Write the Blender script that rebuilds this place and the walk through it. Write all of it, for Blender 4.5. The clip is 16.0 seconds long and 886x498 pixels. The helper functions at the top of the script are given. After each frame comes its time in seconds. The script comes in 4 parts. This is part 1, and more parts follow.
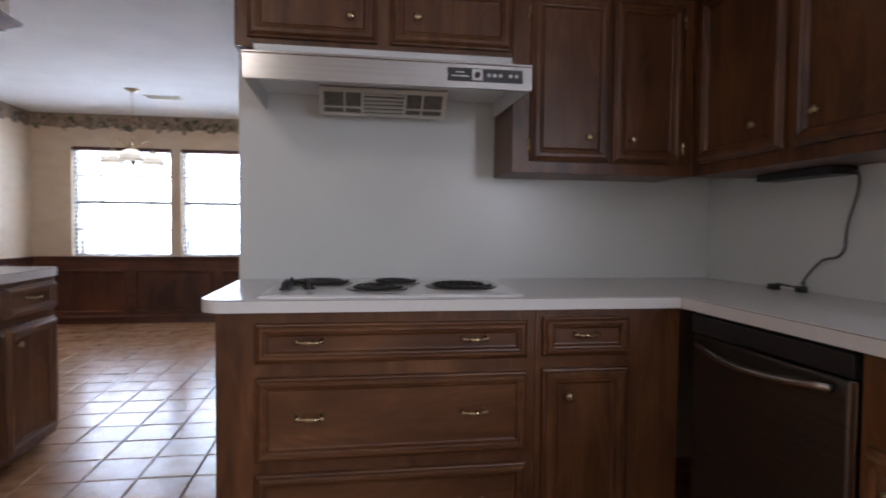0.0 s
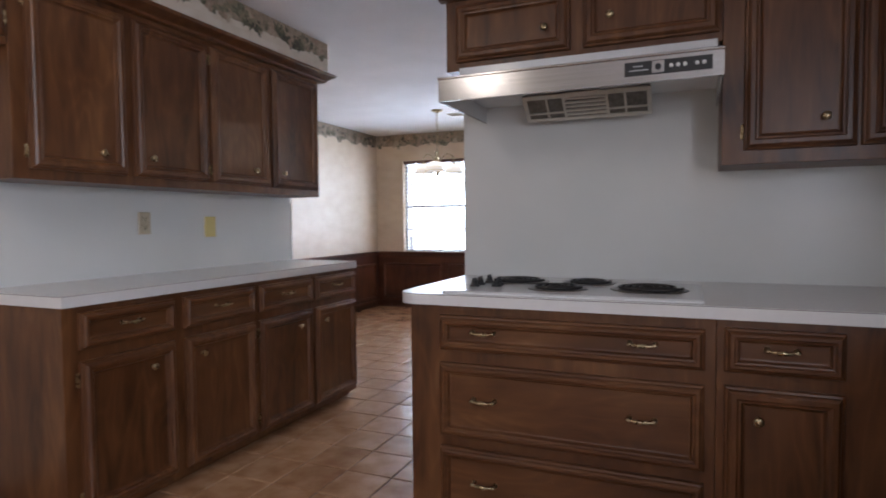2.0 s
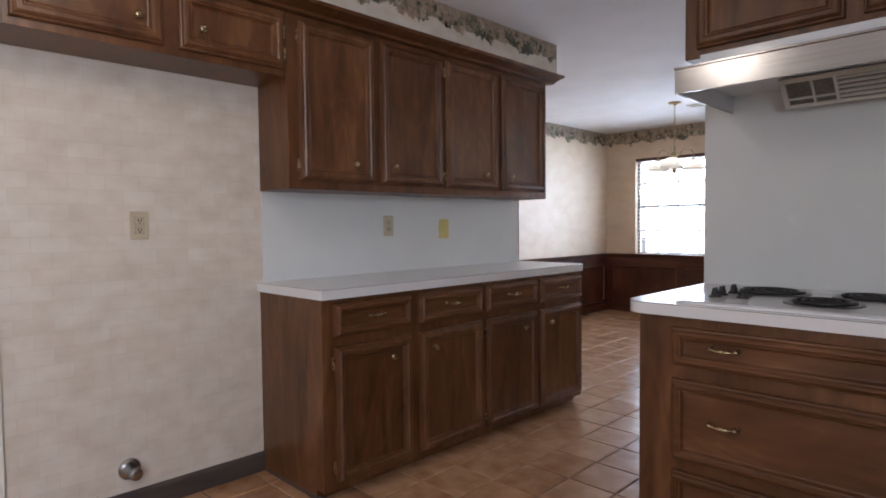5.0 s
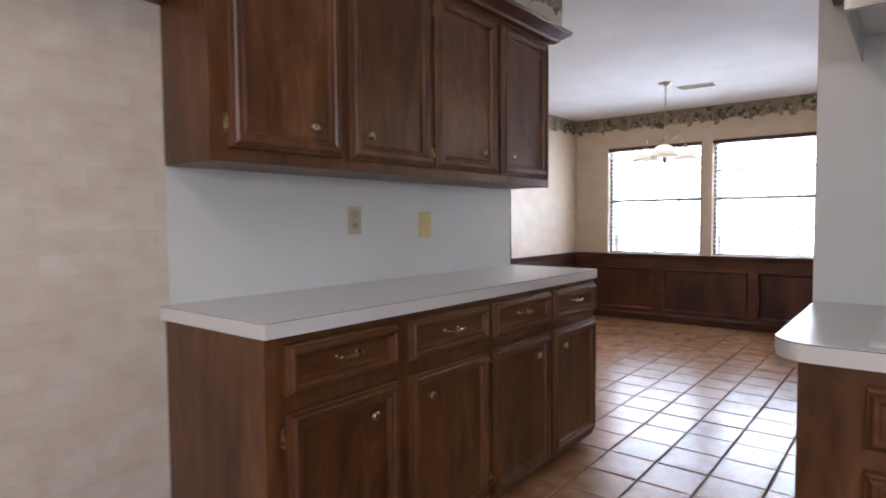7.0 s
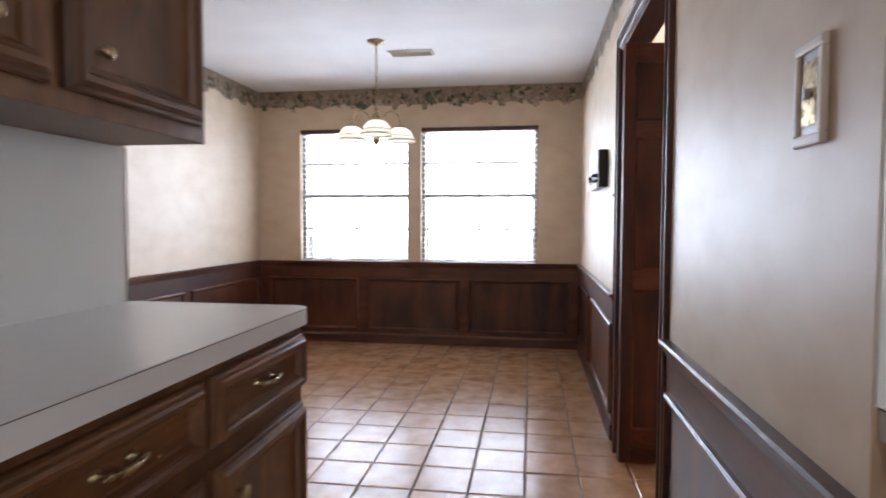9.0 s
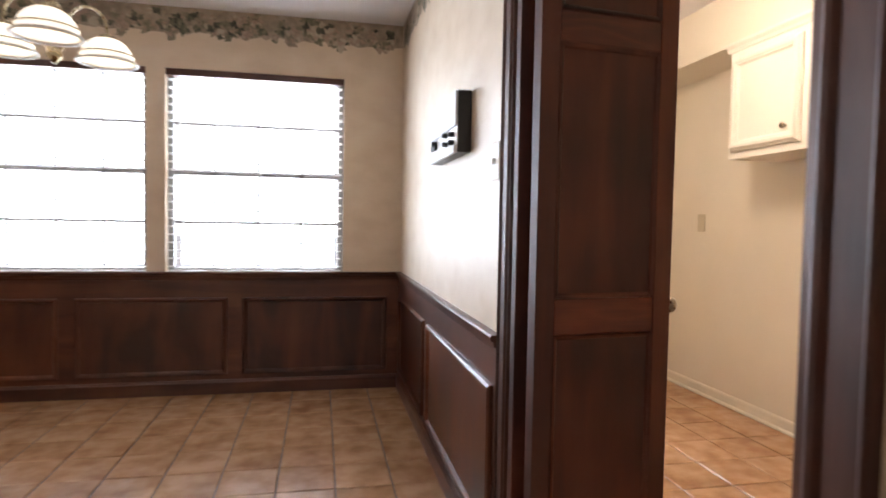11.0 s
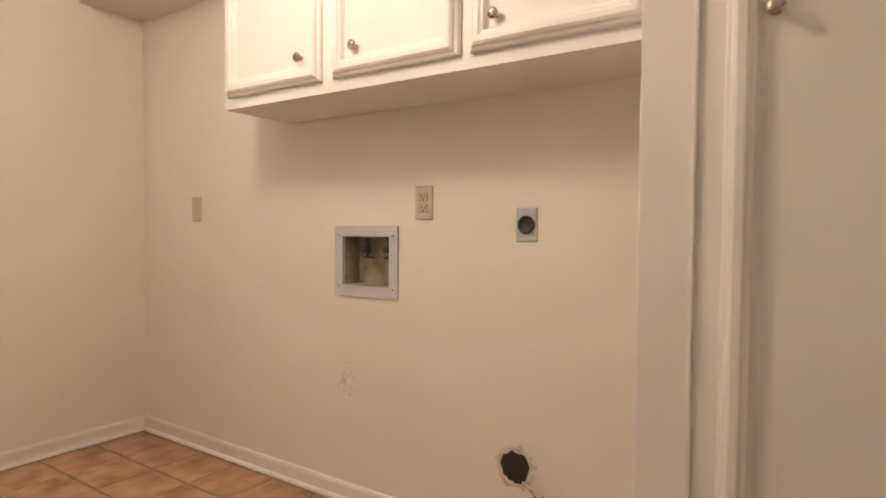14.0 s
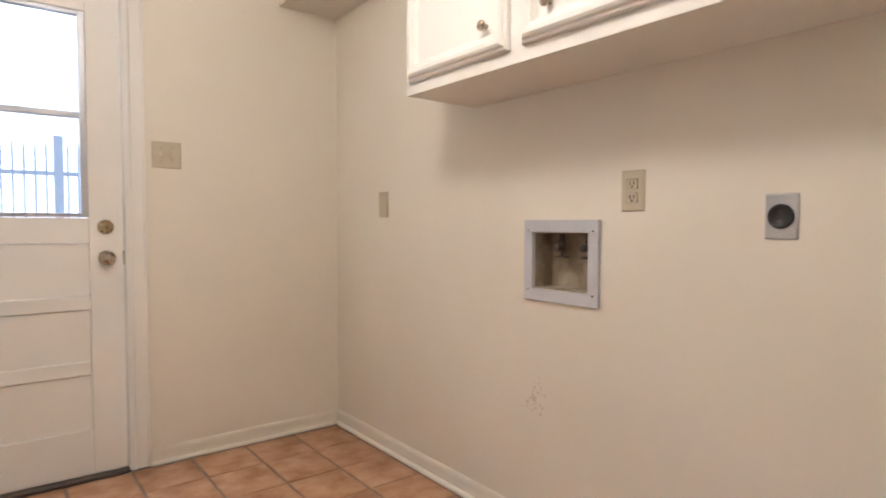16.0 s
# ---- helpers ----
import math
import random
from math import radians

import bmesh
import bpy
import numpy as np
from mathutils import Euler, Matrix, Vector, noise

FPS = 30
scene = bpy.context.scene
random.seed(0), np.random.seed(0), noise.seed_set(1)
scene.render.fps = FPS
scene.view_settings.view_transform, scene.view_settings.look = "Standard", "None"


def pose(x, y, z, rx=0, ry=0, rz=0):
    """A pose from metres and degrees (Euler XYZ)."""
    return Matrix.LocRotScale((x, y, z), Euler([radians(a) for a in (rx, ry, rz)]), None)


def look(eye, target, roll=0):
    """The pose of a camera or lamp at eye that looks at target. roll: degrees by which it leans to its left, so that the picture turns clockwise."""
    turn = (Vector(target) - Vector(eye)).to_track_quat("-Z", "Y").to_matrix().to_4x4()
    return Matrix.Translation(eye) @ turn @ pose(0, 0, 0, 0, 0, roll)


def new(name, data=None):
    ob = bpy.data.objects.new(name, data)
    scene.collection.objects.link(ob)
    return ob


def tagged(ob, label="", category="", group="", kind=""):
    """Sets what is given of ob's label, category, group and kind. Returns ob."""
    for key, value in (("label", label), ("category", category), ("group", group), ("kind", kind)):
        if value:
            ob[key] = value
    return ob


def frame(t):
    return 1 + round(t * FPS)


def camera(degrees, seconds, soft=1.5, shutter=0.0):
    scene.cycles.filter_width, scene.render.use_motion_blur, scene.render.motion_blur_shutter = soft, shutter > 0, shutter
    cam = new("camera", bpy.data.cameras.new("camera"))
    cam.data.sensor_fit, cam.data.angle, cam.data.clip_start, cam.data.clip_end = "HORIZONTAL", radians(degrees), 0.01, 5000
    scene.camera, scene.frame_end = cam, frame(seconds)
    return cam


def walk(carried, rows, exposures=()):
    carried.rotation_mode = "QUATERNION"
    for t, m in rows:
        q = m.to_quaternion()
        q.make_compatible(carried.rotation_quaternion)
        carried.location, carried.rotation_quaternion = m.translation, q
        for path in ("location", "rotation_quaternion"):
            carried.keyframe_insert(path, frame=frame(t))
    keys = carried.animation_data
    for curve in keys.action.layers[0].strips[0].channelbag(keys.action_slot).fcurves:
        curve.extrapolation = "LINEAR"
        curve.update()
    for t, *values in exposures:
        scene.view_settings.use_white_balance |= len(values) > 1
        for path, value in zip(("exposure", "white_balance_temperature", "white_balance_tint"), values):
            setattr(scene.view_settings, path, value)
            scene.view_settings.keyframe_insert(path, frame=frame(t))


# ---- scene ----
cam = camera(74.1, 16.0, soft=1.8, shutter=0.5)
PATH = [
    (0, (0.145, 1.578, 1.168), (0.459, 3.552, 1.095), 0.6),
    (0.5, (0.268, 1.55, 1.176), (0.263, 3.548, 1.096), 0.4),
    (1, (0.418, 1.511, 1.181), (0.157, 3.492, 1.097), 0.2),
    (1.5, (0.564, 1.494, 1.189), (0.042, 3.422, 1.101), -0.2),
    (2, (0.717, 1.519, 1.196), (-0.06, 3.359, 1.106), -0.5),
    (2.5, (0.787, 1.53, 1.196), (-0.17, 3.284, 1.109), -0.6),
    (3, (0.805, 1.541, 1.2), (-0.286, 3.215, 1.113), -0.7),
    (3.5, (0.796, 1.533, 1.201), (-0.392, 3.14, 1.116), -0.7),
    (4, (0.774, 1.533, 1.201), (-0.492, 3.079, 1.117), -0.7),
    (4.5, (0.741, 1.541, 1.205), (-0.592, 3.03, 1.122), -0.7),
    (5, (0.712, 1.556, 1.208), (-0.699, 2.97, 1.126), -0.6),
    (7.5, (-0.347, 2.348, 1.194), (-1.436, 4.024, 1.1), -0.1),
    (8, (-0.569, 2.712, 1.175), (-1.375, 4.541, 1.093), -0.2),
    (8.5, (-0.715, 3.08, 1.174), (-1.24, 5.008, 1.084), -0.1),
    (11, (-0.88, 5.009, 1.124), (-0.472, 6.965, 1.037), 1.0),
    (11.5, (-0.819, 5.271, 1.112), (-0.175, 7.163, 1.034), 1.1),
    (12, (-0.727, 5.476, 1.101), (0.296, 7.193, 1.027), 1.2),
    (12.5, (-0.573, 5.645, 1.089), (0.789, 7.108, 1.028), 1.0),
    (13, (-0.386, 5.75, 1.086), (1.158, 7.021, 1.027), 0.9),
    (13.5, (-0.213, 5.88, 1.069), (1.435, 7.012, 1.008), 0.7),
    (14, (-0.034, 6.007, 1.068), (1.626, 7.12, 1.003), 0.5),
    (14.5, (0.098, 6.101, 1.073), (1.723, 7.264, 0.995), 0.2),
    (15, (0.161, 6.164, 1.078), (1.675, 7.467, 0.986), -0.1),
    (15.5, (0.185, 6.206, 1.077), (1.541, 7.673, 0.983), -0.1),
    (16, (0.188, 6.221, 1.067), (1.413, 7.8, 0.982), 0.1),
]
EXPOSURES = [(0, 0.05, 6150, 18), (5, 0.15, 6250, 18), (7.5, 0.22, 6400, 19), (8.5, 0.22, 6450, 19), (11, 0.32, 6900, 19), (13, 0.15, 7100, 22), (14.5, 0.22, 6000, 16), (16, 0.3, 5550, 14)]
walk(cam, [(t, look(eye, target, roll)) for t, eye, target, roll in PATH], EXPOSURES)

# ---- world and light ----
world = bpy.data.worlds.new("world")
scene.world = world
world.use_nodes = True
wn = world.node_tree.nodes
sky = wn.new("ShaderNodeTexSky")
sky.sky_type, sky.sun_disc = "NISHITA", False
sky.sun_elevation, sky.sun_rotation = radians(50), radians(200)
world.node_tree.links.new(sky.outputs[0], wn["Background"].inputs[0])
wn["Background"].inputs[1].default_value = 0.15

sun = new("sun", bpy.data.lights.new("sun", "SUN"))
sun.data.energy, sun.data.angle, sun.data.color = 2.0, radians(0.5), (1.0, 0.95, 0.88)
sun.matrix_world = look((0, 0, 10), (1.2, -3.0, 4.0))


def area_light(name, eye, target, w, h, watts, colour):
    lamp = new(name, bpy.data.lights.new(name, "AREA"))
    lamp.data.shape, lamp.data.size, lamp.data.size_y = "RECTANGLE", w, h
    lamp.data.energy, lamp.data.color = watts, colour
    lamp.matrix_world = look(eye, target)
    return lamp


DAY = (0.84, 0.92, 1.0)
NORTH = (0.69, 0.85, 1.0)
area_light("window_light", (-2.49, 9.2, 1.42), (-2.49, 0, 1.1), 1.0, 1.2, 60, NORTH)
area_light("window_light", (-1.29, 9.2, 1.42), (-1.29, 0, 1.1), 1.0, 1.2, 60, NORTH)
area_light("door_light", (0.22, 10.0, 2.9), (0.3, 8.2, 0.5), 1.2, 1.2, 150, NORTH)
area_light("kitchen_window_light", (-0.2, -1.62, 1.45), (-0.2, 4, 1.1), 1.35, 1.1, 2, DAY)
# Side light added through an unseen east opening, to lift the west cabinets
area_light("east_fill_light", (2.05, 0.3, 1.55), (-2, 0.9, 1.2), 1.3, 1.0, 68, DAY)

# ---- materials ----


def ramp(nt, stops):
    r = nt.nodes.new("ShaderNodeValToRGB")
    e = r.color_ramp.elements
    while len(e) < len(stops):
        e.new(0.5)
    for el, (p, c) in zip(e, stops):
        el.position, el.color = p, (*c, 1)
    return r


def material(name, stops, scale=(8, 8, 8), detail=4, rough=0.5, metal=0.0, bump=0.0, bump_scale=None, rough_var=0.0,
             coat=0.0, by_object=0.0, by_island=0.0, blotch=0.0, blotch_scale=1.5, distortion=0.0, coat_rough=0.1):
    """A noise-driven principled material: grain in the ramp, wide blotches over it, fine relief, a shift per object or island."""
    m = bpy.data.materials.new(name)
    m.use_nodes = True
    nt = m.node_tree
    L, b = nt.links.new, nt.nodes["Principled BSDF"]
    tc = nt.nodes.new("ShaderNodeTexCoord")
    vec = tc.outputs["Object"]
    oi = nt.nodes.new("ShaderNodeObjectInfo")
    geo = nt.nodes.new("ShaderNodeNewGeometry")
    add = nt.nodes.new("ShaderNodeVectorMath")
    add.operation = "MULTIPLY_ADD"
    add.inputs[1].default_value = (7.3, 5.1, 3.7)
    L(oi.outputs["Random"], add.inputs[0])
    L(vec, add.inputs[2])
    mp = nt.nodes.new("ShaderNodeMapping")
    mp.inputs["Scale"].default_value = scale
    L(add.outputs[0], mp.inputs["Vector"])
    n = nt.nodes.new("ShaderNodeTexNoise")
    n.inputs["Scale"].default_value, n.inputs["Detail"].default_value = 1.0, detail
    n.inputs["Distortion"].default_value = distortion
    L(mp.outputs[0], n.inputs["Vector"])
    fac = n.outputs["Fac"]
    if by_island or by_object:
        src = geo.outputs["Random Per Island"] if by_island else oi.outputs["Random"]
        k = by_island or by_object
        ma = nt.nodes.new("ShaderNodeMath")
        ma.operation = "MULTIPLY_ADD"
        ma.inputs[1].default_value = k
        L(src, ma.inputs[0])
        L(fac, ma.inputs[2])
        sb = nt.nodes.new("ShaderNodeMath")
        sb.operation = "SUBTRACT"
        L(ma.outputs[0], sb.inputs[0])
        sb.inputs[1].default_value = k / 2
        fac = sb.outputs[0]
    if blotch:
        n2 = nt.nodes.new("ShaderNodeTexNoise")
        n2.inputs["Scale"].default_value, n2.inputs["Detail"].default_value = blotch_scale, 3
        L(add.outputs[0], n2.inputs["Vector"])
        mb = nt.nodes.new("ShaderNodeMath")
        mb.operation = "MULTIPLY_ADD"
        mb.inputs[1].default_value = blotch
        L(n2.outputs["Fac"], mb.inputs[0])
        L(fac, mb.inputs[2])
        s2 = nt.nodes.new("ShaderNodeMath")
        s2.operation = "SUBTRACT"
        s2.inputs[1].default_value = blotch / 2
        L(mb.outputs[0], s2.inputs[0])
        fac = s2.outputs[0]
    r = ramp(nt, stops)
    L(fac, r.inputs[0])
    L(r.outputs[0], b.inputs["Base Color"])
    b.inputs["Roughness"].default_value, b.inputs["Metallic"].default_value = rough, metal
    b.inputs["Coat Weight"].default_value, b.inputs["Coat Roughness"].default_value = coat, coat_rough
    if rough_var:
        mr = nt.nodes.new("ShaderNodeMapRange")
        mr.inputs["To Min"].default_value, mr.inputs["To Max"].default_value = rough - rough_var, rough + rough_var
        L(n.outputs["Fac"], mr.inputs["Value"])
        L(mr.outputs[0], b.inputs["Roughness"])
    if bump:
        bn = nt.nodes.new("ShaderNodeTexNoise")
        bn.inputs["Scale"].default_value, bn.inputs["Detail"].default_value = 1.0, 5
        m2 = nt.nodes.new("ShaderNodeMapping")
        m2.inputs["Scale"].default_value = bump_scale or scale
        L(add.outputs[0], m2.inputs["Vector"])
        L(m2.outputs[0], bn.inputs["Vector"])
        bp = nt.nodes.new("ShaderNodeBump")
        bp.inputs["Strength"].default_value, bp.inputs["Distance"].default_value = bump, 0.004
        L(bn.outputs["Fac"], bp.inputs["Height"])
        L(bp.outputs[0], b.inputs["Normal"])
    return m


def glow(name, colour, strength):
    m = bpy.data.materials.new(name)
    m.use_nodes = True
    b = m.node_tree.nodes["Principled BSDF"]
    b.inputs["Base Color"].default_value = (*colour, 1)
    b.inputs["Emission Color"].default_value = (*colour, 1)
    b.inputs["Emission Strength"].default_value = strength
    return m


def grained(m, across, amount, rings_per_metre=26.0):
    """Adds the contour lines of sawn oak and fine dark pores along the grain to a wood material."""
    nt = m.node_tree
    L = nt.links.new
    ramp_node = [n for n in nt.nodes if n.bl_idname == "ShaderNodeValToRGB"][0]
    old = ramp_node.inputs[0].links[0].from_socket
    vec = [n for n in nt.nodes if n.bl_idname == "ShaderNodeVectorMath"][0].outputs[0]

    def noise(scale, detail):
        mp = nt.nodes.new("ShaderNodeMapping")
        mp.inputs["Scale"].default_value = scale
        L(vec, mp.inputs["Vector"])
        n = nt.nodes.new("ShaderNodeTexNoise")
        n.inputs["Scale"].default_value, n.inputs["Detail"].default_value = 1.0, detail
        L(mp.outputs[0], n.inputs["Vector"])
        return n.outputs["Fac"]

    def calc(op, a, b, c=None):
        n = nt.nodes.new("ShaderNodeMath")
        n.operation = op
        for k, v in enumerate((a, b, c)):
            if v is None:
                continue
            if isinstance(v, (int, float)):
                n.inputs[k].default_value = v
            else:
                L(v, n.inputs[k])
        return n.outputs[0]
    broad = noise((1.1, 4.2, 4.2) if across else (4.2, 4.2, 1.1), 2.5)
    lines = calc("PINGPONG", calc("MULTIPLY", broad, rings_per_metre), 1.0)
    lines = calc("MULTIPLY", calc("SUBTRACT", calc("POWER", lines, 1.8), 0.36), amount)
    pores = noise((9, 260, 260) if across else (260, 260, 9), 3)
    pores = calc("MULTIPLY", calc("SUBTRACT", pores, 0.5), amount * 1.2)
    L(calc("ADD", calc("ADD", old, lines), pores), ramp_node.inputs[0])
    return m


WOOD = [(0.2, (0.046, 0.0170, 0.0058)), (0.42, (0.102, 0.0385, 0.0130)), (0.58, (0.132, 0.053, 0.0185)), (0.85, (0.215, 0.095, 0.035))]
wood = grained(material("oak_stained", WOOD, (10, 10, 1.5), 6, 0.36, 0, 0.14, (160, 160, 6), 0.06, 0.0, by_object=0.14, blotch=0.5, blotch_scale=3, distortion=1.2), False, 0.13, 30)
wood_h = grained(material("oak_stained_across", WOOD, (1.5, 10, 10), 6, 0.36, 0, 0.14, (6, 160, 160), 0.06, 0.0, by_object=0.14, blotch=0.35, blotch_scale=3, distortion=1.2), True, 0.10, 30)
DARK = [(0.25, (0.040, 0.0112, 0.005)), (0.5, (0.084, 0.024, 0.0105)), (0.75, (0.14, 0.045, 0.020))]
dark_wood = material("dark_wood", DARK, (6, 6, 1.0), 5, 0.38, 0, 0.10, (90, 90, 5), 0.07, 0.15, by_object=0.12, blotch=0.7, blotch_scale=3, distortion=0.8, coat_rough=0.25)
dark_wood_h = material("dark_wood_across", DARK, (1.0, 1.0, 8), 5, 0.38, 0, 0.10, (5, 5, 90), 0.07, 0.15, by_object=0.12, blotch=0.7, blotch_scale=3, distortion=0.8, coat_rough=0.25)
casing_wood = grained(material("casing_wood", DARK, (8, 8, 1.0), 5, 0.5, 0, 0.14, (120, 120, 5), 0.05, 0.0, by_object=0.1, blotch=0.5, blotch_scale=4, distortion=0.8), False, 0.10, 22)
RED = [(0.25, (0.022, 0.0042, 0.0020)), (0.5, (0.064, 0.0120, 0.0048)), (0.75, (0.125, 0.028, 0.0110))]
door_wood = material("mahogany_stain", RED, (7, 7, 0.9), 5, 0.55, 0, 0.10, (90, 90, 5), 0.07, 0.0, by_object=0.30, blotch=0.8, blotch_scale=2.2, distortion=0.6)
door_wood_h = grained(material("mahogany_stain_across", [(p, tuple(1.5 * c for c in q)) for p, q in RED], (0.9, 7, 7), 5, 0.42, 0, 0.12, (5, 90, 90), 0.07, 0.0, by_object=0.2, blotch=0.6, blotch_scale=2.5, distortion=0.6), True, 0.12)
paper = material("beige_wallpaper", [(0.25, (0.65, 0.50, 0.355)), (0.5, (0.70, 0.555, 0.41)), (0.75, (0.735, 0.60, 0.455))], (5, 5, 9), 4, 0.50, 0, 0.12, (60, 60, 90), blotch=0.4, blotch_scale=5)
paper_pale = material("pale_wallpaper", [(0.25, (0.63, 0.565, 0.485)), (0.5, (0.69, 0.63, 0.555)), (0.75, (0.735, 0.685, 0.615))], (10, 10, 16), 5, 0.55, 0, 0.14, (60, 60, 90), blotch=0.6, blotch_scale=9)
# Faint brushed blocks in the pale wallpaper
nt = paper_pale.node_tree
tc, sep, com, brick, mix = (nt.nodes.new("ShaderNode" + k) for k in ("TexCoord", "SeparateXYZ", "CombineXYZ", "TexBrick", "Mix"))
nt.links.new(tc.outputs["Object"], sep.inputs[0])
addxy = nt.nodes.new("ShaderNodeMath")
nt.links.new(sep.outputs["X"], addxy.inputs[0])
nt.links.new(sep.outputs["Y"], addxy.inputs[1])
nt.links.new(addxy.outputs[0], com.inputs[0])
nt.links.new(sep.outputs["Z"], com.inputs[1])
nt.links.new(com.outputs[0], brick.inputs["Vector"])
brick.inputs["Scale"].default_value, brick.inputs["Brick Width"].default_value, brick.inputs["Row Height"].default_value = 1.0, 0.13, 0.062
brick.inputs["Mortar Size"].default_value, brick.inputs["Mortar Smooth"].default_value = 0.002, 1.0
brick.inputs["Color1"].default_value, brick.inputs["Color2"].default_value, brick.inputs["Mortar"].default_value = (1, 0.99, 0.97, 1), (0.94, 0.915, 0.87, 1), (0.87, 0.835, 0.77, 1)
mix.data_type, mix.blend_type = "RGBA", "MULTIPLY"
mix.inputs[0].default_value = 1.0
pb = nt.nodes["Principled BSDF"]
nt.links.new(pb.inputs["Base Color"].links[0].from_socket, mix.inputs[6])
nt.links.new(brick.outputs["Color"], mix.inputs[7])
nt.links.new(mix.outputs[2], pb.inputs["Base Color"])
ceiling_paint = material("ceiling_paint", [(0.3, (0.74, 0.72, 0.72)), (0.7, (0.80, 0.78, 0.78))], (3, 3, 3), 4, 0.8, 0, 0.5, (70, 70, 70))
laundry_paint = material("cream_paint", [(0.3, (0.74, 0.675, 0.565)), (0.7, (0.78, 0.715, 0.61))], (2, 2, 2), 4, 0.5, 0, 0.12, (40, 40, 40))
trim_white = material("white_gloss_paint", [(0.3, (0.78, 0.74, 0.67)), (0.7, (0.83, 0.79, 0.72))], (3, 3, 3), 4, 0.5, 0, 0.08, (25, 25, 60))
laminate = material("white_laminate", [(0.3, (0.73, 0.73, 0.72)), (0.7, (0.75, 0.75, 0.745))], (40, 40, 40), 3, 0.27, 0, 0.0, None, 0.0)
splash_mat = material("white_splash", [(0.3, (0.665, 0.685, 0.67)), (0.7, (0.725, 0.735, 0.72))], (2, 2, 2), 3, 0.28, 0, 0.02, (3, 3, 3), 0.01)
seam = material("dark_seam", [(0.3, (0.05, 0.04, 0.035)), (0.7, (0.08, 0.06, 0.05))], rough=0.6)
tile_mat = material("terracotta_tile", [(0.25, (0.31, 0.150, 0.071)), (0.5, (0.455, 0.243, 0.124)), (0.7, (0.545, 0.323, 0.182))], (9, 9, 9), 5, 0.25, 0, 0.10, (22, 22, 22), 0.03, 0.15, by_object=0.12, blotch=0.4, blotch_scale=5, coat_rough=0.2)
tile_mat_far = material("terracotta_tile_joined", [(0.25, (0.31, 0.150, 0.071)), (0.5, (0.455, 0.243, 0.124)), (0.7, (0.545, 0.323, 0.182))], (9, 9, 9), 5, 0.25, 0, 0.10, (22, 22, 22), 0.03, 0.15, by_island=0.12, blotch=0.4, blotch_scale=5, coat_rough=0.2)
grout = material("grout", [(0.3, (0.13, 0.095, 0.07)), (0.7, (0.21, 0.16, 0.125))], (20, 20, 20), 4, 0.9, 0, 0.4, (200, 200, 200))
steel = material("brushed_steel", [(0.3, (0.33, 0.315, 0.30)), (0.7, (0.40, 0.385, 0.37))], (2, 160, 160), 3, 0.22, 1.0, 0.03, (3, 300, 300), 0.03)
dark_steel = material("dark_steel", [(0.3, (0.16, 0.15, 0.145)), (0.7, (0.21, 0.20, 0.19))], (2, 2, 120), 3, 0.38, 1.0, 0.05, (3, 3, 300), 0.06)
brass = material("antique_brass", [(0.3, (0.34, 0.26, 0.15)), (0.7, (0.55, 0.45, 0.28))], (60, 60, 60), 4, 0.28, 1.0, rough_var=0.1)
nickel = material("tarnished_nickel", [(0.3, (0.32, 0.27, 0.20)), (0.7, (0.50, 0.44, 0.35))], (60, 60, 60), 4, 0.28, 1.0, rough_var=0.1)
black = material("black_plastic", [(0.3, (0.012, 0.012, 0.013)), (0.7, (0.022, 0.021, 0.021))], rough=0.4)
coil_mat = material("coil_iron", [(0.3, (0.016, 0.015, 0.015)), (0.7, (0.035, 0.032, 0.03))], (50, 50, 50), rough=0.5)
enamel = material("white_enamel", [(0.3, (0.74, 0.75, 0.75)), (0.7, (0.78, 0.79, 0.79))], rough=0.15)
vent_plastic = material("cream_plastic", [(0.3, (0.56, 0.53, 0.46)), (0.7, (0.62, 0.59, 0.52))], rough=0.45)
almond = material("almond_plastic", [(0.3, (0.50, 0.43, 0.305)), (0.7, (0.55, 0.48, 0.35))], rough=0.4)
yellow_plate = material("yellowed_plastic", [(0.3, (0.62, 0.50, 0.16)), (0.7, (0.68, 0.56, 0.21))], rough=0.4)
grey_plate = material("grey_metal", [(0.3, (0.42, 0.42, 0.43)), (0.7, (0.48, 0.48, 0.49))], rough=0.4, metal=0.4)
box_grey = material("grey_plastic", [(0.3, (0.50, 0.50, 0.52)), (0.7, (0.56, 0.56, 0.58))], rough=0.5)
grimy = material("grimy_box", [(0.35, (0.22, 0.17, 0.11)), (0.65, (0.45, 0.38, 0.28))], (14, 14, 14), 5, 0.7, 0, 0.3)
grimy_filter = material("greasy_filter", [(0.3, (0.13, 0.12, 0.10)), (0.7, (0.22, 0.20, 0.17))], (60, 60, 60), rough=0.5, metal=0.3)
slot_dark = material("dark_slot", [(0.3, (0.02, 0.018, 0.015)), (0.7, (0.03, 0.026, 0.022))], rough=0.7)
slat_mat = material("white_slat", [(0.3, (0.78, 0.77, 0.75)), (0.7, (0.82, 0.81, 0.79))], rough=0.45)
# White frames darkened to grey in the colour, as they stand against the light
frame_backlit = material("window_frame_paint", [(0.3, (0.24, 0.225, 0.215)), (0.7, (0.30, 0.285, 0.27))], rough=0.4)
base_dark = material("dark_baseboard", [(0.3, (0.055, 0.042, 0.036)), (0.7, (0.085, 0.066, 0.056))], (4, 4, 30), rough=0.45, bump=0.1)
paper_band = material("border_paper", [(0.3, (0.24, 0.19, 0.14)), (0.5, (0.33, 0.26, 0.19)), (0.7, (0.42, 0.33, 0.25))], (22, 22, 22), 5, 0.6)
